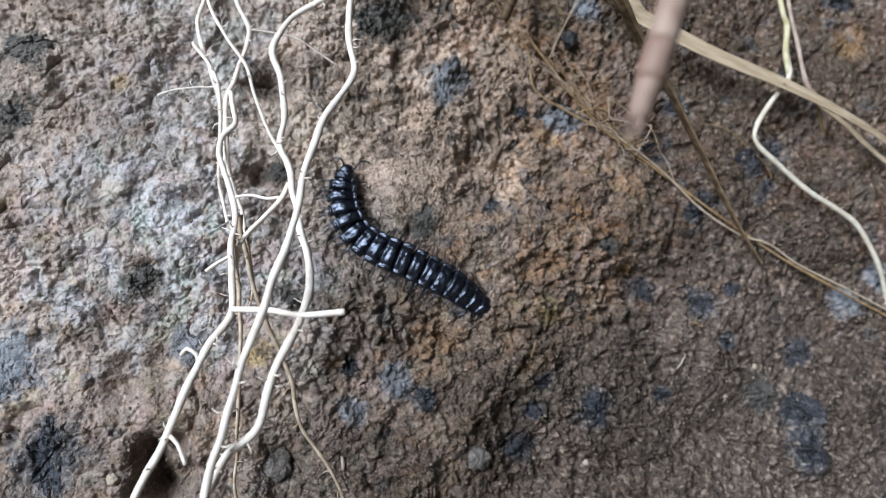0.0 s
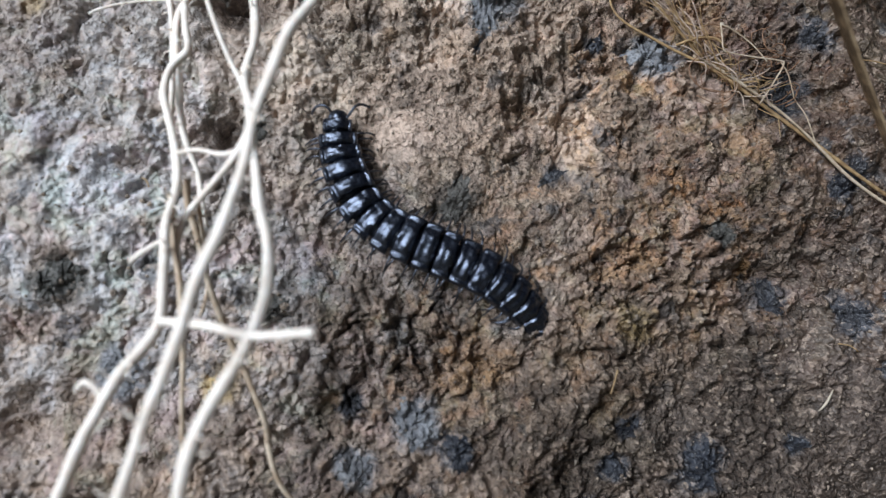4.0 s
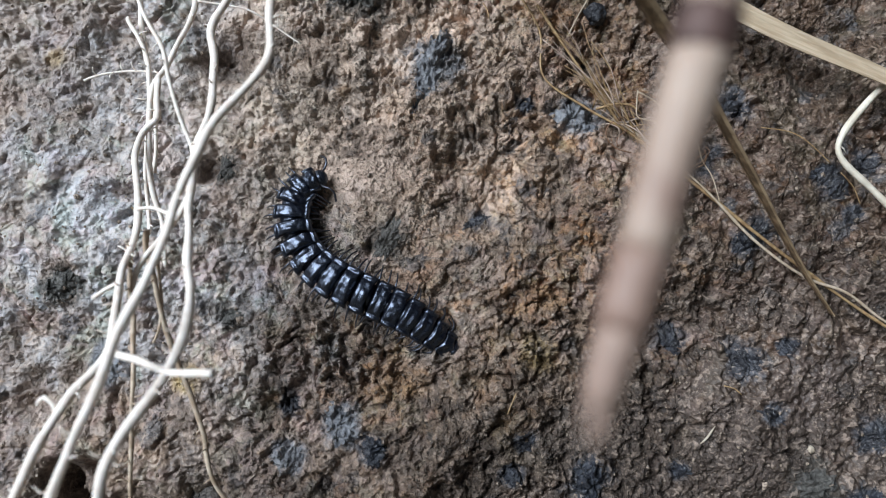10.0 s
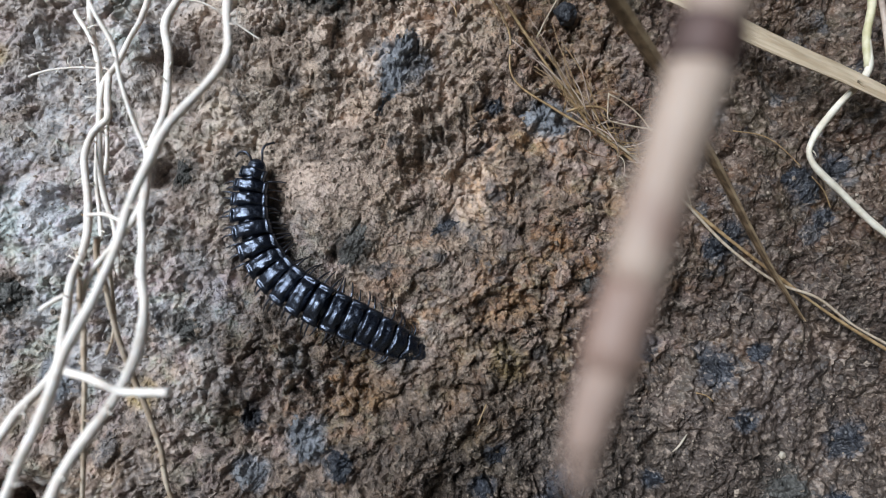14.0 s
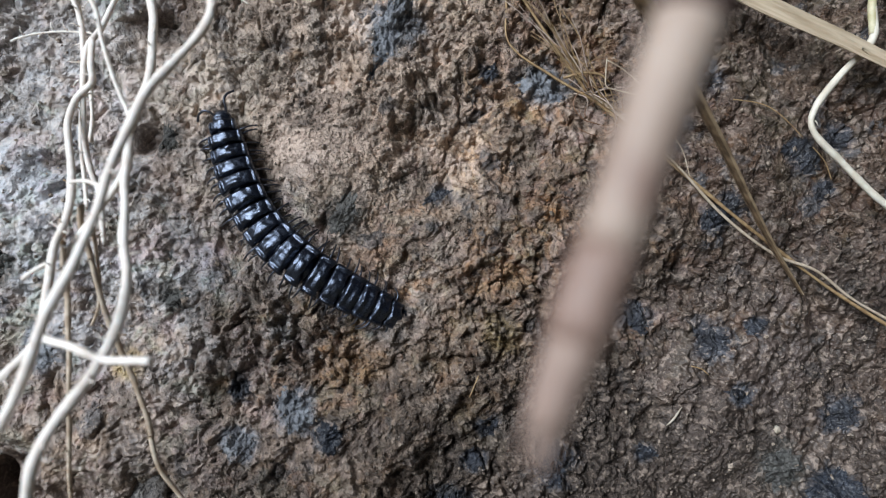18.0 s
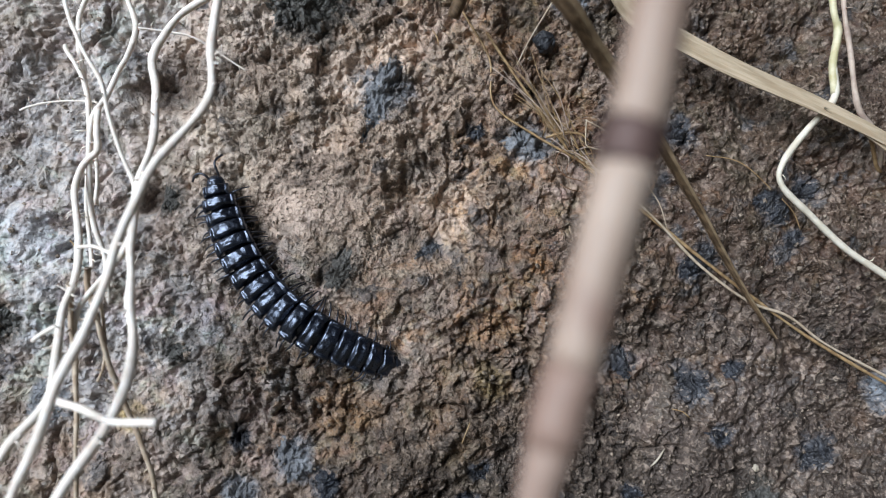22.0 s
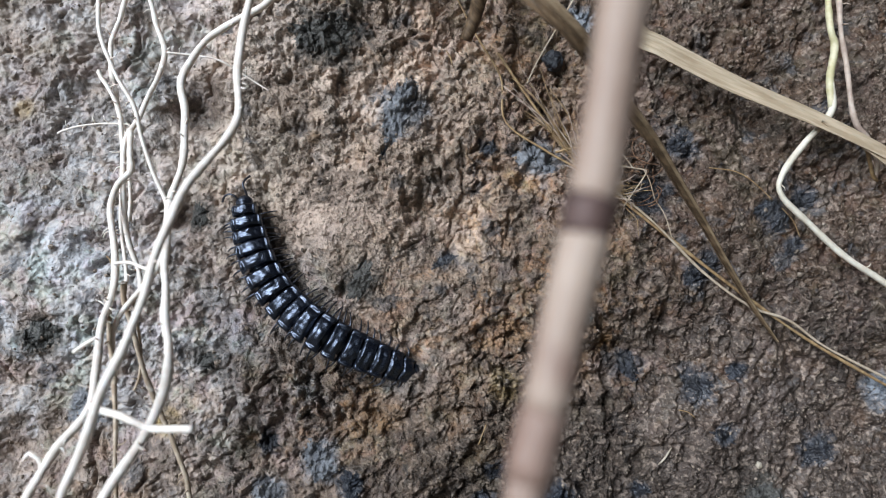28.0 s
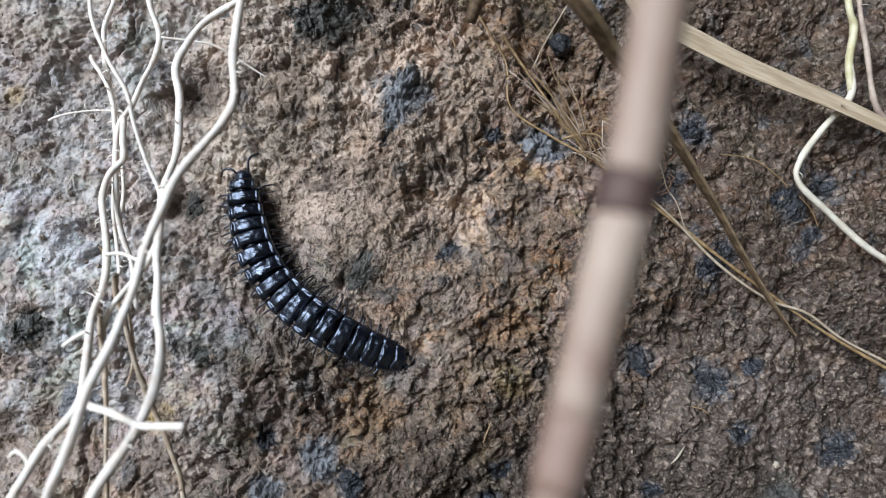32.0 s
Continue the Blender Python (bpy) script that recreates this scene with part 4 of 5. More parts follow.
def straw_strand():
    """The long straw with its torn fibres."""
    rng = np.random.default_rng(77)
    o = np.array((2.92, 2.25, 0.1))
    ob = thing("straw_strand", o, "long golden straw with a torn fibrous tuft on the rock", "straw")
    main = ((1.2, 4.6, 0.0), (1.55, 4.0, 0.08), (1.85, 3.47, 0.10), (2.09, 3.09, 0.10), (2.15, 2.69, 0.10), (2.52, 2.44, 0.12), (2.92, 2.23, 0.14), (3.43, 1.88, 0.13), (4.00, 1.47, 0.13), (4.46, 1.16, 0.13), (4.98, 0.84, 0.12), (5.69, 0.48, 0.10), (6.5, 0.1, 0.05))
    line = curve(main, 0.05)
    v, f = tube(line, np.interp(np.linspace(0, 1, len(line)), (0, 0.35, 0.5, 1), (0.008, 0.010, 0.016, 0.015)), 7, rng, 0.2)
    part("stem", mesh("stem", np.array(v) - o, f, FIBRE), ob)
    second = ((2.75, 2.36, 0.12), (3.0, 2.2, 0.17), (3.5, 1.84, 0.17), (3.98, 1.42, 0.12), (4.4, 1.13, 0.16), (4.75, 1.02, 0.17), (5.1, 0.80, 0.15), (5.7, 0.53, 0.13), (6.5, 0.16, 0.08))
    v, f = tube(curve(second, 0.05), 0.0125, 7, rng, 0.2)
    part("stem", mesh("stem", np.array(v) - o, f, STRAW), ob, "paler second stem")
    third = ((2.05, 3.3, 0.14), (2.3, 2.95, 0.16), (2.55, 2.62, 0.17), (2.8, 2.32, 0.16))
    v, f = tube(curve(third, 0.05), 0.012, 6, rng, 0.2)
    part("fibre", mesh("fibre", np.array(v) - o, f, FIBRE), ob)
    for k in range(64):
        a = np.array((rng.uniform(2.80, 3.10) if k < 26 else rng.uniform(2.55, 3.3), 0, 0))
        a[1] = 2.25 - 0.62 * (a[0] - 2.9) + rng.normal(0, 0.03)
        w = 2.26 + rng.normal(0, 0.09) if k < 26 else rng.choice((2.4, -0.55, -0.7, -0.4, 0.3, 0.9)) + rng.normal(0, 0.2)
        size = rng.uniform(0.25, 1.15) if k < 26 else rng.uniform(0.12, 0.42)
        turn = rng.normal(0, 0.13 if k < 26 else 0.4)
        pts = []
        for u in np.linspace(0, 1, 5):
            ww = w + turn * u
            pts.append((a[0] + size * u * math.cos(ww), a[1] + size * u * math.sin(ww), 0.10 + 0.16 * math.sin(2.2 * u) * rng.uniform(0.5, 1.2)))
        v, f = tube(curve(pts, 0.03), np.linspace(0.0055, 0.003, len(curve(pts, 0.03))) * rng.uniform(0.7, 1.2), 5)
        part("fibre", mesh("fibre", np.array(v) - o, f, ROOT_PINK if rng.random() < 0.35 else FIBRE), ob)
    for pts, r in (((((2.92, 2.58, 0.24), (2.915, 2.46, 0.26), (2.92, 2.36, 0.26), (2.97, 2.335, 0.26), (3.15, 2.31, 0.26), (3.36, 2.29, 0.26), (3.39, 2.26, 0.26), (3.31, 2.12, 0.24), (3.22, 1.97, 0.20))), 0.0066),
                   ((((3.37, 2.29, 0.25), (3.43, 2.20, 0.24), (3.49, 2.06, 0.20), (3.53, 2.02, 0.16), (3.61, 1.90, 0.16), (3.70, 1.67, 0.13))), 0.0052),
                   ((((2.92, 2.57, 0.24), (3.05, 2.52, 0.22), (3.2, 2.42, 0.2), (3.30, 2.30, 0.2))), 0.006),
                   ((((2.60, 2.42, 0.16), (2.73, 2.455, 0.22), (2.87, 2.45, 0.24), (2.97, 2.39, 0.22))), 0.0105)):
        line = curve(pts, 0.03)
        v, f = tube(line, r, 5)
        part("fibre", mesh("fibre", np.array(v) - o, f, STRAW if r < 0.01 else FIBRE), ob, "pale bent fibre" if r < 0.01 else "")
    for k in range(30):
        c = np.array((rng.uniform(2.85, 3.5), rng.uniform(2.08, 2.55), 0.14))
        w0, w1, r = rng.uniform(0, 6.28), rng.uniform(1.2, 3.8), rng.uniform(0.06, 0.22)
        pts = [c + (r * math.cos(w0 + w1 * u), 0.7 * r * math.sin(w0 + w1 * u), rng.uniform(-0.04, 0.06)) for u in np.linspace(0, 1, 6)]
        line = curve(pts, 0.025)
        v, f = tube(line, 0.0045, 4)
        part("fibre", mesh("fibre", np.array(v) - o, f, ROOT_RUST), ob, "thin reddish-brown curl")


def thin_straws():
    for pts, r, label in ((((2.95, 4.3, 0.05), (2.66, 3.72, 0.10), (2.44, 3.30, 0.12), (2.33, 3.05, 0.10)), 0.008, "fine straw fibre on the rock"),
                          (((2.0, 3.95, 0.3), (1.85, 3.67, 0.6), (1.80, 3.47, 0.5), (1.74, 3.30, 0.4)), 0.085, "brown tapering tip of a dead shoot")):
        line = curve([(2 * pts[0][0] - pts[1][0], 2 * pts[0][1] - pts[1][1], -0.3), *pts], 0.04)
        brown = r > 0.02
        ob = new("dead_shoot" if brown else "straw_fibre", mesh("straw", *tube(line, np.linspace(r * 1.3, r * (0.6 if brown else 0.8), len(line)), 7), LEAF_BROWN if brown else STRAW))
        ob.matrix_basis = BASE
        tagged(ob, label, "straw")


straw_blade()
brown_blade()
straw_strand()
thin_straws()

STALK_HEIGHT = 4.12


def dry_stalk():
    """A broken culm that stands out over the rock; its own x runs from the broken tip back to its foot."""
    rng = np.random.default_rng(12)
    ob = thing("dry_stalk", (0, 0, 0), "pale dry broken grass stalk leaning out over the rock", "grass stalk")

    def piece(name, a, b, r0, r1, material, label="", bend=None):
        pts = bend or ((a, 0, 0), ((a + b) / 2, 0.004, 0.0), (b, 0, 0))
        line = curve(pts, 0.05)
        v, f = tube(line, np.linspace(r0, r1, len(line)), 14, rng, 0.05)
        part(name, mesh(name, v, f, material), ob, label)

    piece("broken_tip", 0.0, 0.21, 0.044, 0.064, CULM_TIP, "brown frayed broken tip")
    piece("culm", 0.19, 0.40, 0.066, 0.070, CULM_LOW, "mottled pinkish-brown end of the culm")
    piece("culm", 0.39, 0.93, 0.0705, 0.075, CULM, "pale lower culm")
    piece("node", 0.92, 1.03, 0.079, 0.081, CULM_NODE, "dark swollen node")
    piece("culm", 1.02, 0, 0.077, 0.080, CULM, "pale upper culm", ((1.02, 0, 0), (1.4, 0.03, 0.01), (1.8, 0.065, 0.01), (2.5, 0.13, 0.0), (3.3, 0.18, -0.15), (4.2, 0.2, -0.9), (5.0, 0.2, -2.3), (5.6, 0.2, -4.4), (5.8, 0.2, -6.6)))
    for k in range(7):
        w = 2 * math.pi * k / 7 + rng.uniform(-0.3, 0.3)
        c, s = math.cos(w), math.sin(w)
        line = np.array([(0.02, 0.030 * c, 0.030 * s), (-0.03, 0.034 * c, 0.034 * s), (-rng.uniform(0.04, 0.10), 0.034 * c, 0.037 * s)])
        v, f = tube(line, np.array([0.010, 0.008, 0.003]), 5)
        part("splinter", mesh("splinter", v, f, CULM_TIP), ob)
    return ob


stalk = dry_stalk()

# ---- the millipede ----
COUNT, LENGTH = 18, 2.24
SHARE = np.interp(np.arange(COUNT), (0, 1, 3, 5, 11, 14, 17), (0.72, 0.80, 0.95, 1.08, 1.08, 0.95, 0.76))
SHARE = SHARE / SHARE.sum()
PITCH = LENGTH * SHARE
MIDDLE = np.cumsum(SHARE) - SHARE / 2


def ring_mesh(half, pitch, seed, flat=0.0):
    """One body ring: a narrow collar in front, then a broad plate with beaded side keels, over a round body; x runs to the head.
    flat: how far the plate runs on smoothly over the collar, as it does at the tail."""
    stations = (0.66, 0.55, 0.47, 0.42, 0.385, 0.35, 0.31, 0.26, 0.20, 0.13, 0.04, -0.06, -0.16, -0.26, -0.34, -0.40, -0.44, -0.46)
    across = np.sign(np.linspace(-1, 1, 29)) * np.abs(np.linspace(-1, 1, 29)) ** 0.85
    tall = 0.60 + 0.40 * min(1.0, half / 0.15)
    verts, faces, under = [], [], []

    def hind(u, a, plate):
        """How far the hind corners of the plate sweep back."""
        return -0.20 * plate * max(0.0, (a - 0.55) / 0.45) ** 1.5 * max(0.0, min(1.0, (0.15 - u) / 0.5))

    for u in stations:
        plate = min(1.0, max(0.0, (0.38 + 0.05 * flat - u) / 0.13))
        plate = plate * plate * (3 - 2 * plate)
        # round shoulders and hind corners, seen from above
        front, rear = max(0.0, (u - 0.10) / 0.28), max(0.0, (-0.26 - u) / 0.20)
        keel = 0.64 + 0.36 * plate * (1 - 0.22 * min(1.0, front) ** 2 - 0.08 * min(1.0, rear) ** 2)
        roll = 0.011 * abs((u + 0.02) / 0.41) ** 4 if u < 0.40 else 0.0
        dip = 0.046 * (1 - 0.7 * flat) * (1 - plate) + roll * plate * (1 - 0.8 * flat)
        swell = (0.026 - 0.008 * flat) * min(1.0, max(0.0, (0.35 - u) / 0.8))
        crease = 0.006 * math.exp(-(((u + 0.04) / 0.06) ** 2)) * plate
        for w in across:
            a = abs(w)
            bead = plate * ((0.005 + 0.018 * math.exp(-(((u + 0.10) / 0.17) ** 2))) * math.exp(-(((a - 0.90) / 0.08) ** 2)) - 0.008 * math.exp(-(((a - 0.74) / 0.07) ** 2)))
            lump = plate * (0.008 * float(wave(w * 3.1 + seed * 5.3, u * 4.3 + seed, 41)) + 0.004 * float(wave(w * 7.3 - seed * 3.7, u * 8.9 + seed, 43))) * (1 - a**4)
            top = 0.122 - 0.056 * (math.hypot(a, 0.22) - 0.22) - 0.018 * a**4 + bead + lump + swell - dip * (1 - 0.25 * a) - crease * (1 - a**3)
            verts.append(((u + hind(u, a, plate)) * pitch, w * half * keel, top * tall))
        for w in (-1.0, -0.72, -0.6, -0.4, 0.0, 0.4, 0.6, 0.72, 1.0):
            a = abs(w)
            z = {1.0: 0.016, 0.72: 0.006, 0.6: -0.010, 0.4: -0.045, 0.0: -0.055}[round(a, 2)]
            under.append(((u + hind(u, a, plate)) * pitch, w * half * keel * 0.985, z * tall - (1 - plate) * 0.02 * a))
    m, n, first = len(across), len(stations), len(verts)
    verts += under
    for i in range(n - 1):
        for k in range(m - 1):
            a = i * m + k
            faces.append((a + m, a + m + 1, a + 1, a))
        for k in range(8):
            a = first + i * 9 + k
            faces.append((a, a + 1, a + 10, a + 9))
        faces.append((first + i * 9, first + (i + 1) * 9, (i + 1) * m, i * m))
        faces.append(((i + 1) * m + m - 1, first + (i + 1) * 9 + 8, first + i * 9 + 8, i * m + m - 1))
    for i in (0, n - 1):
        loop = [i * m + k for k in range(m)] + [first + i * 9 + k for k in range(8, -1, -1)]
        faces.append(tuple(loop if i == 0 else loop[::-1]))
    return verts, faces


def leg_line(side, reach, sweep):
    return np.array([(0, side * 0.045, -0.01), (sweep * 0.3, side * (0.06 + 0.35 * reach), 0.035), (sweep * 0.7, side * (0.06 + 0.75 * reach), 0.015), (sweep, side * (0.06 + reach), -0.062)])


def half_width(k):
    """Half the width of ring k, counted from the tail."""
    u = k / (COUNT - 1)
    return float(np.interp(u, (0, 0.06, 0.12, 0.2, 0.3, 0.5, 0.75, 0.88, 0.95, 1.0), (0.078, 0.110, 0.132, 0.150, 0.164, 0.171, 0.158, 0.146, 0.134, 0.104)))


def millipede():
    rng = np.random.default_rng(3)
    ob = thing("millipede", (1.5, 0.3, bed(1.5, 0.3)), "glossy blue-black flat-backed millipede creeping over the rock", "millipede")
    rings, legs = [], []
    for k in range(COUNT):
        half = half_width(k)
        name = "tail_ring" if k == 0 else "head_shield" if k == COUNT - 1 else "body_ring"
        v, f = ring_mesh(half, PITCH[k] * 1.04, k, max(0.0, (5 - k) / 5))
        seg = part(name, mesh(name, v, f, SHELL), ob, "black last ring" if k == 0 else "smooth black shield behind the head" if k == COUNT - 1 else "")
        rings.append(seg)
        if 0 < k < COUNT - 1:
            for side in (-1, 1):
                for at in (0.26, -0.22):
                    reach = half * rng.uniform(1.05, 1.4)
                    line = curve(leg_line(side, reach, rng.uniform(-0.06, 0.05)), 0.03)
                    v, f = tube(line + (at * PITCH[k], 0, 0), np.linspace(0.0125, 0.0055, len(line)), 6)
                    legs.append((k, side, at, part("leg", mesh("leg", v, f, LEG_SKIN), seg)))
    # head: a rounded lump under the first shield, with feelers
    bm = bmesh.new()
    bmesh.ops.create_uvsphere(bm, u_segments=20, v_segments=14, radius=1.0)
    for v in bm.verts:
        v.co = Vector((v.co.x * 0.07, v.co.y * 0.075, v.co.z * 0.052 + 0.02)) * CM
    me = bpy.data.meshes.new("head")
    bm.to_mesh(me)
    bm.free()
    me.materials.append(SHELL)
    me.polygons.foreach_set("use_smooth", [True] * len(me.polygons))
    head = part("head", me, ob, "rounded black head")
    feelers = []
    for pts in (((0.02, 0.04, 0.03), (0.06, 0.065, 0.06), (0.085, 0.11, 0.06), (0.075, 0.16, 0.035), (0.035, 0.19, 0.0)),
                ((0.02, -0.04, 0.03), (0.08, -0.045, 0.07), (0.14, -0.04, 0.08), (0.185, -0.06, 0.06), (0.215, -0.11, 0.03))):
        line = curve(pts, 0.012)
        knots = 0.0085 + 0.0022 * np.abs(np.sin(np.linspace(0, 5.5 * math.pi, len(line))))
        v, f = tube(line, knots, 7)
        feelers.append(part("antenna", mesh("antenna", v, f, LEG_SKIN), head))
    return ob, rings, head, feelers, legs


crawler, rings, head, feelers, legs = millipede()

# seconds, the tail's place, then the way the body heads (degrees) at seven even places from tail to head
CRAWL = [
    (0.0, 1.592, 0.292, 142, 147, 153, 158, 139, 101, 69),
    (1.0, 1.560, 0.258, 138, 145, 152, 156, 138, 104, 72),
    (3.5, 1.539, 0.273, 124, 141, 156, 158, 135, 107, 88),
    (7.0, 1.510, 0.272, 128, 145, 158, 152, 128, 91, 41),
    (9.0, 1.542, 0.302, 142, 149, 160, 155, 133, 88, 8),
    (12.0, 1.540, 0.329, 144, 151, 160, 153, 124, 93, 52),
    (13.5, 1.520, 0.357, 152, 156, 158, 150, 125, 95, 68),
    (15.5, 1.503, 0.383, 154, 159, 159, 147, 120, 106, 103),
    (17.0, 1.475, 0.386, 155, 157, 153, 141, 122, 112, 109),
    (19.5, 1.440, 0.420, 156, 158, 153, 140, 124, 112, 100),
    (21.0, 1.440, 0.435, 162, 161, 153, 138, 124, 115, 106),
    (23.0, 1.452, 0.420, 162, 159, 152, 142, 126, 113, 102),
    (28.0, 1.446, 0.412, 158, 160, 154, 144, 126, 110, 100),
    (32.0, 1.365, 0.467, 163, 159, 151, 140, 121, 105, 95),
]
# seconds, the tip's place, the way from the tip to the foot (degrees)
SWAY = [
    (0, 1.366, 0.973, 69.7),
    (1, 1.339, 0.969, 70.7),
    (1.5, 1.391, 0.973, 71.7),
    (2, 1.393, 0.946, 68.8),
    (2.5, 1.346, 0.917, 61.0),
    (3, 1.256, 0.704, 62.8),
    (4, 1.212, 0.528, 66.0),
    (6.5, 1.249, 0.593, 70.0),
    (8.5, 1.689, 0.636, 75.3),
    (9, 1.788, 0.550, 77.1),
    (9.5, 1.776, 0.512, 75.0),
    (10, 1.816, 0.465, 76.8),
    (10.5, 1.857, 0.481, 76.7),
    (11, 1.826, 0.500, 73.5),
    (11.5, 1.832, 0.513, 73.1),
    (12, 1.832, 0.509, 73.9),
    (12.5, 1.861, 0.522, 74.8),
    (13, 1.883, 0.515, 75.2),
    (13.5, 1.848, 0.504, 75.2),
    (15.5, 1.825, 0.462, 74.0),
    (16, 1.853, 0.462, 72.1),
    (16.5, 1.860, 0.398, 75.9),
    (17, 1.758, 0.406, 72.2),
    (17.5, 1.795, 0.432, 73.2),
    (18, 1.777, 0.439, 73.6),
    (18.5, 1.783, 0.457, 74.1),
    (19, 1.855, 0.508, 75.0),
    (19.5, 1.870, 0.467, 75.6),
    (20, 1.884, 0.441, 74.5),
    (20.5, 1.891, 0.453, 74.6),
    (21, 1.825, 0.484, 75.2),
    (21.5, 1.791, 0.459, 76.0),
    (22, 1.786, 0.453, 76.9),
    (22.5, 1.788, 0.469, 77.6),
    (23, 1.753, 0.455, 76.5),
    (24, 1.786, 0.466, 77.6),
    (24.5, 1.786, 0.465, 77.3),
    (26.5, 1.757, 0.422, 79.3),
    (27, 1.687, 0.386, 78.4),
    (27.5, 1.662, 0.394, 78.7),
    (28, 1.667, 0.389, 78.5),
    (29, 1.712, 0.385, 81.5),
    (30, 1.712, 0.373, 81.0),
    (31, 1.706, 0.365, 78.9),
    (31.5, 1.691, 0.322, 77.9),
    (32, 1.723, 0.328, 77.7),
]

# seconds, then how the hanging bundle has shifted (cm) and turned (degrees) about its upper end
BUNDLE_SWAY = [
    (0, -0.004, -0.009, -0.005, -0.10, 1.53, -0.32),
    (0.5, 0.012, -0.038, -0.027, -0.53, 2.98, -0.75),
    (1, -0.000, -0.021, -0.009, -0.37, 1.60, -0.40),
    (1.5, -0.024, 0.028, 0.086, 0.67, -2.04, 0.24),
    (2, 0.021, -0.019, -0.121, -0.22, 3.76, -1.46),
    (2.5, 0.068, 0.044, -0.053, 1.08, 0.64, -0.95),
    (3, 0.059, 0.048, -0.025, 1.13, 0.66, -0.72),
    (3.5, 0.064, 0.050, -0.045, 1.09, 1.58, -1.07),
    (4, 0.053, 0.078, 0.026, 1.93, -0.51, -0.57),
    (4.5, 0.049, 0.092, 0.071, 2.88, -2.94, -0.53),
    (6.5, -0.052, -0.038, -0.075, -3.90, -0.83, 0.97),
    (7, -0.038, -0.030, -0.059, -3.32, -0.36, 0.95),
    (7.5, -0.017, -0.009, 0.059, -1.73, -0.70, 1.28),
    (8, -0.019, -0.006, 0.048, -1.86, -0.98, 1.39),
    (8.5, -0.020, -0.009, -0.000, -1.85, -1.90, 1.04),
    (9, 0.002, -0.029, 0.043, -0.47, 0.14, 0.23),
    (9.5, 0.005, -0.018, 0.023, -1.07, -0.24, 0.71),
    (10, 0.008, -0.023, 0.032, 0.11, 0.50, 0.27),
    (10.5, 0.007, -0.018, 0.033, -0.01, 0.76, 0.43),
    (11, 0.001, -0.023, 0.019, 0.16, 0.86, 0.50),
    (11.5, 0.002, -0.021, 0.030, -0.10, 0.76, 0.56),
    (12, 0.004, -0.022, 0.027, 0.11, 1.11, 0.41),
    (12.5, 0.013, -0.014, 0.020, -0.27, 1.12, 0.42),
    (13, 0.009, -0.005, 0.017, 0.06, 1.09, 0.27),
    (13.5, 0.011, 0.004, 0.025, 0.22, 1.26, 0.16),
    (15.5, -0.004, -0.002, 0.018, 0.73, 0.19, 0.29),
    (16, 0.003, -0.001, -0.003, 0.32, 0.38, 0.36),
    (16.5, 0.021, -0.014, 0.022, 0.89, 0.75, 0.04),
    (17, 0.014, -0.020, 0.007, 0.78, 0.32, 0.20),
    (17.5, 0.001, -0.010, -0.007, 0.20, 0.34, 0.48),
    (18, 0.003, -0.012, -0.004, 0.51, 0.59, 0.31),
    (18.5, -0.002, -0.012, -0.020, -0.08, 0.30, 0.60),
    (19, 0.010, -0.005, -0.025, -0.48, 0.18, 0.91),
    (19.5, 0.008, -0.011, -0.016, 0.30, 0.42, 0.66),
    (20, -0.008, 0.005, -0.064, -0.49, 0.58, 0.74),
    (20.5, -0.010, 0.026, -0.059, -0.10, 0.28, 0.56),
    (21, -0.019, 0.015, -0.051, -0.21, 0.38, 0.55),
    (21.5, -0.015, 0.006, -0.017, 0.39, 0.35, 0.37),
    (22, -0.012, 0.002, -0.015, 0.34, 0.15, 0.35),
    (22.5, -0.006, 0.000, 0.012, 0.80, 0.12, 0.19),
    (23, -0.010, -0.002, 0.004, 0.37, -0.18, 0.37),
    (23.5, -0.009, -0.001, 0.001, 0.46, -0.14, 0.30),
    (24, -0.011, -0.001, 0.002, 0.39, -0.23, 0.40),
    (24.5, -0.014, -0.002, -0.011, 0.16, -0.04, 0.45),
    (26.5, -0.007, -0.008, 0.007, 0.13, -0.45, 0.38),
    (27, -0.011, -0.002, 0.018, -0.06, -0.72, 0.48),
    (27.5, -0.015, 0.004, 0.014, -0.20, -0.90, 0.54),
    (28, -0.009, 0.005, 0.015, -0.13, -0.88, 0.41),
    (28.5, -0.014, 0.003, 0.007, 0.02, -0.73, 0.39),
    (29, -0.013, 0.001, 0.024, 0.19, -0.72, 0.39),
    (29.5, -0.017, -0.001, 0.018, 0.05, -0.62, 0.44),
    (30, -0.013, 0.006, 0.006, 0.03, -0.66, 0.37),
    (30.5, -0.017, 0.009, 0.014, -0.29, -1.19, 0.67),
    (31, -0.016, 0.007, -0.003, -0.18, -0.56, 0.58),
    (31.5, -0.002, 0.002, 0.026, -0.29, -0.60, 0.65),
    (32, 0.006, -0.007, 0.029, 0.52, -0.40, 0.17),
]

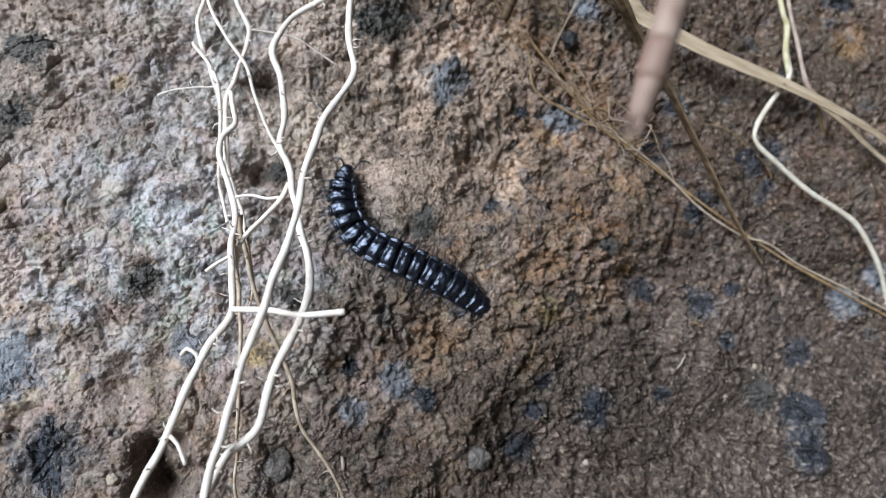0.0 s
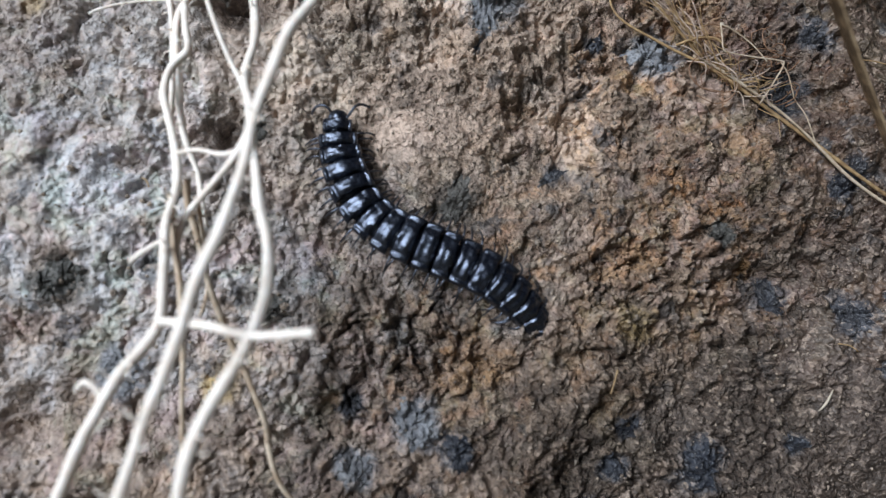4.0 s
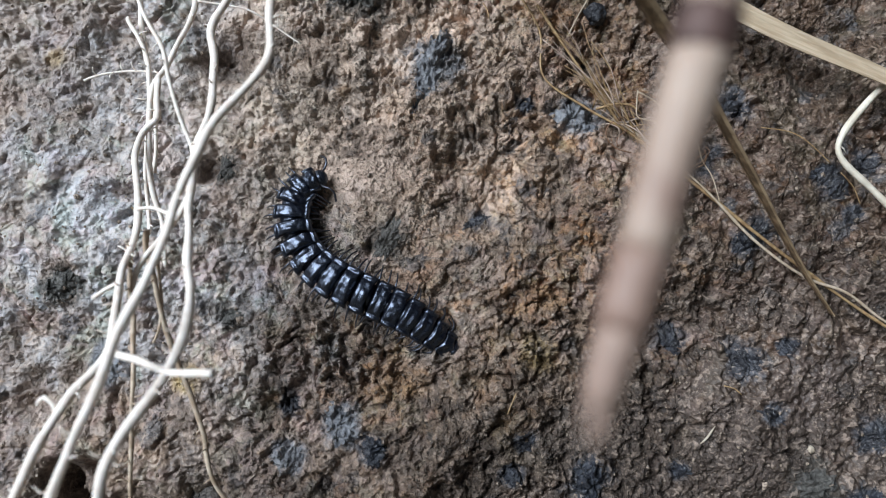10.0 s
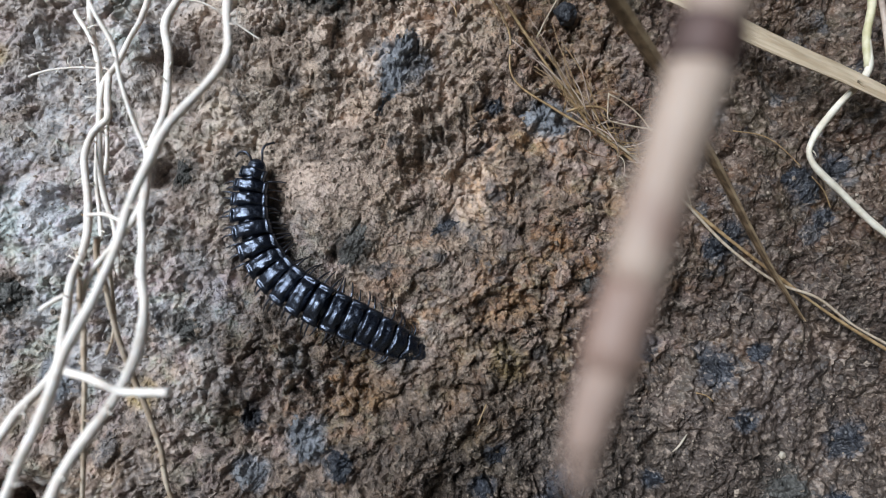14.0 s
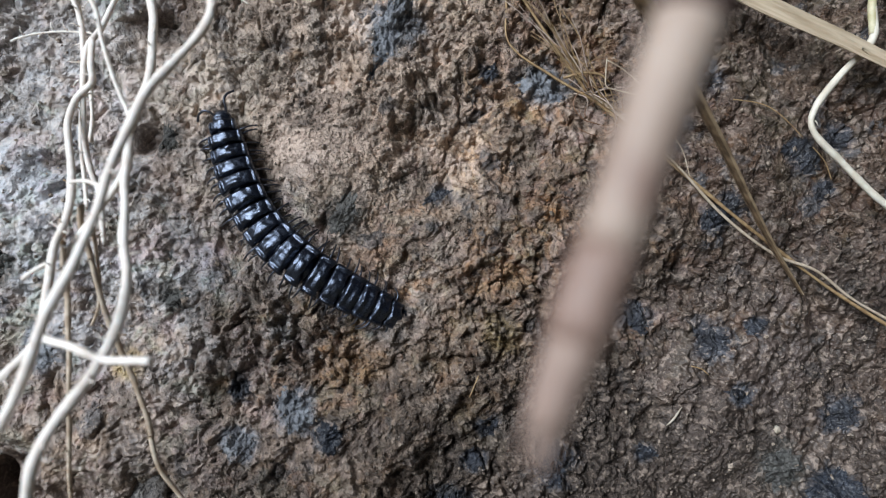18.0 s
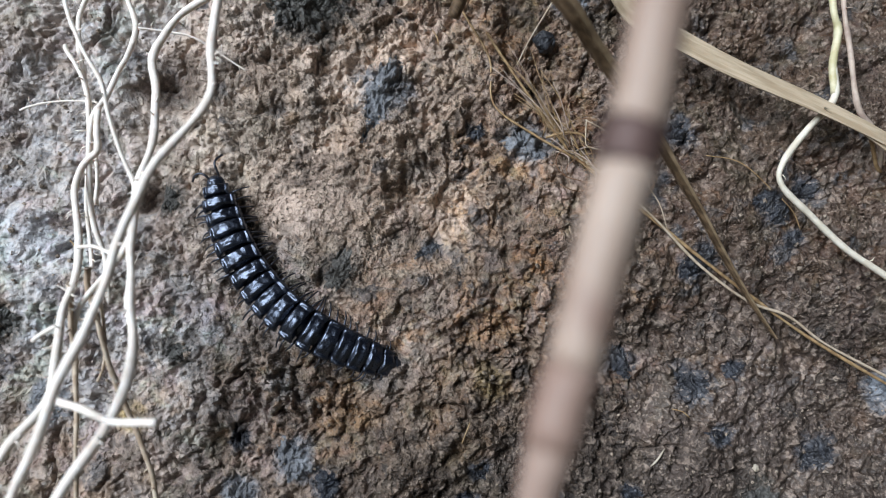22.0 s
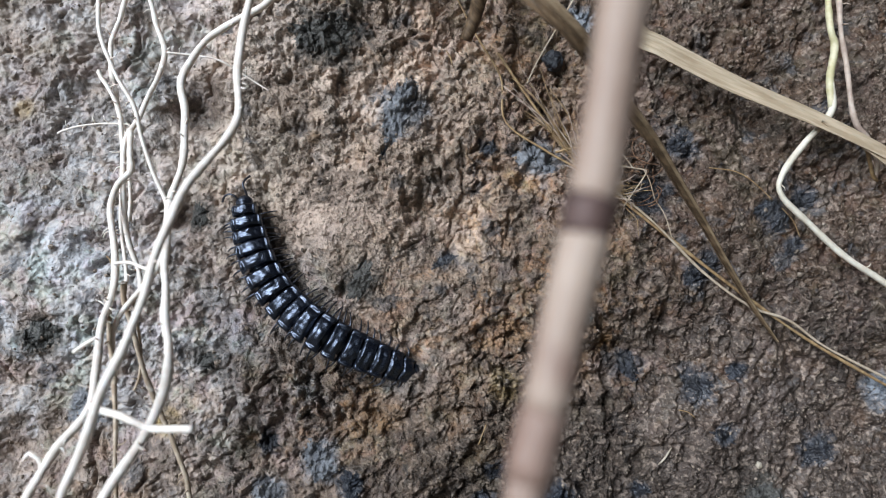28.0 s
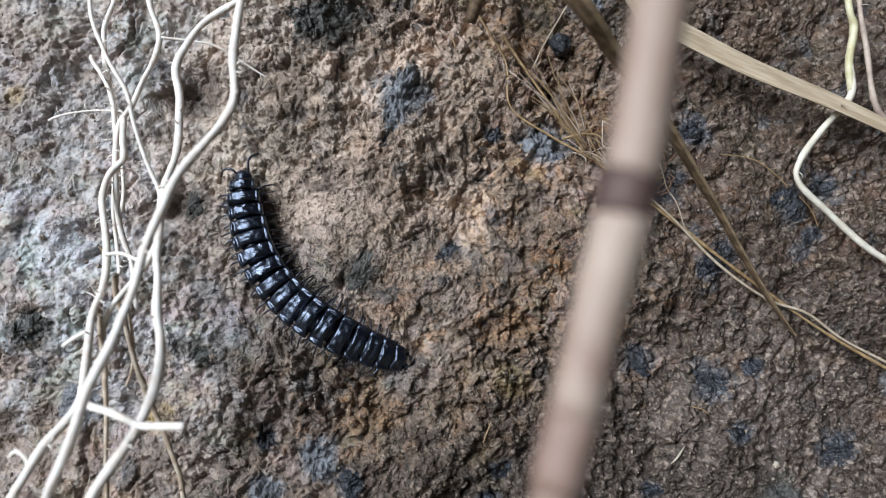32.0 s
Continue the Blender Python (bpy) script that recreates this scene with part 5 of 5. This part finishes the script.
def spine(row):
    """Places and headings along the body at 0.01 of its length."""
    u = np.linspace(0, 1, 121)
    knots = np.array(row[3:], float)
    even = np.linspace(0, 1, 7)
    p = np.polyfit(even, knots, 6)
    turn = np.radians(0.5 * np.interp(u, even, knots) + 0.5 * np.polyval(p, u))
    step = LENGTH / 120
    x = row[1] + np.r_[0, np.cumsum(np.cos((turn[1:] + turn[:-1]) / 2))] * step
    y = row[2] + np.r_[0, np.cumsum(np.sin((turn[1:] + turn[:-1]) / 2))] * step
    return u, x, y, np.degrees(turn)


def motions():
    keyed = {k: [] for k in range(COUNT + 1)}
    foot = bed(1.5, 0.3)
    for row in CRAWL:
        u, x, y, turn = spine(row)
        for k in range(COUNT + 1):
            at = MIDDLE[k] if k < COUNT else 1.0
            px, py, w = np.interp(at, u, x), np.interp(at, u, y), np.interp(at, u, turn)
            pz = bed(px, py) + 0.110 - foot - (0.015 if k == COUNT else 0.0) - 0.17 * max(0.0, (6 - k) / 6) ** 1.7
            ahead = 0.12
            qx, qy = px + ahead * math.cos(radians(w)), py + ahead * math.sin(radians(w))
            rise = math.degrees(math.atan2(bed(qx, qy) - bed(px, py), ahead)) * 0.35 + 50 * max(0.0, (7 - k) / 7)
            keyed[k].append((row[0], pose((px - 1.5) * CM, (py - 0.3) * CM, pz * CM, 0, 0, w) @ pose(0, 0, 0, 6 * max(0.0, (6 - k) / 6), -rise, 0)))
    for k in range(COUNT):
        walk(rings[k], keyed[k])
    walk(head, keyed[COUNT])
    # a slow wave runs along the legs as the body creeps
    for k, side, at, leg in legs:
        walk(leg, [(t, pose(0, 0, 0, 0, 0, 5 * math.sin(0.8 * t + 0.9 * k + 3 * at + side))) for t in range(0, 33, 2)])
    for side, feeler in enumerate(feelers):
        walk(feeler, [(t, pose(0, 0, 0, 0, 0, (9 if side else -7) * math.sin(0.9 * t + 1.7 * side) - (30 if side and t < 14 else 0))) for t in range(0, 33, 2)])
    walk(bundle, [(t, BASE @ pose((0.3 + x) * CM, (5.4 + y) * CM, z * CM, rx, ry, rz)) for t, x, y, z, rx, ry, rz in BUNDLE_SWAY])
    walk(stalk, [(t, BASE @ pose(x * CM, y * CM, STALK_HEIGHT * CM, 0, 0, w) @ pose(0, 0.015 * CM, 0)) for t, x, y, w in SWAY])


motions()
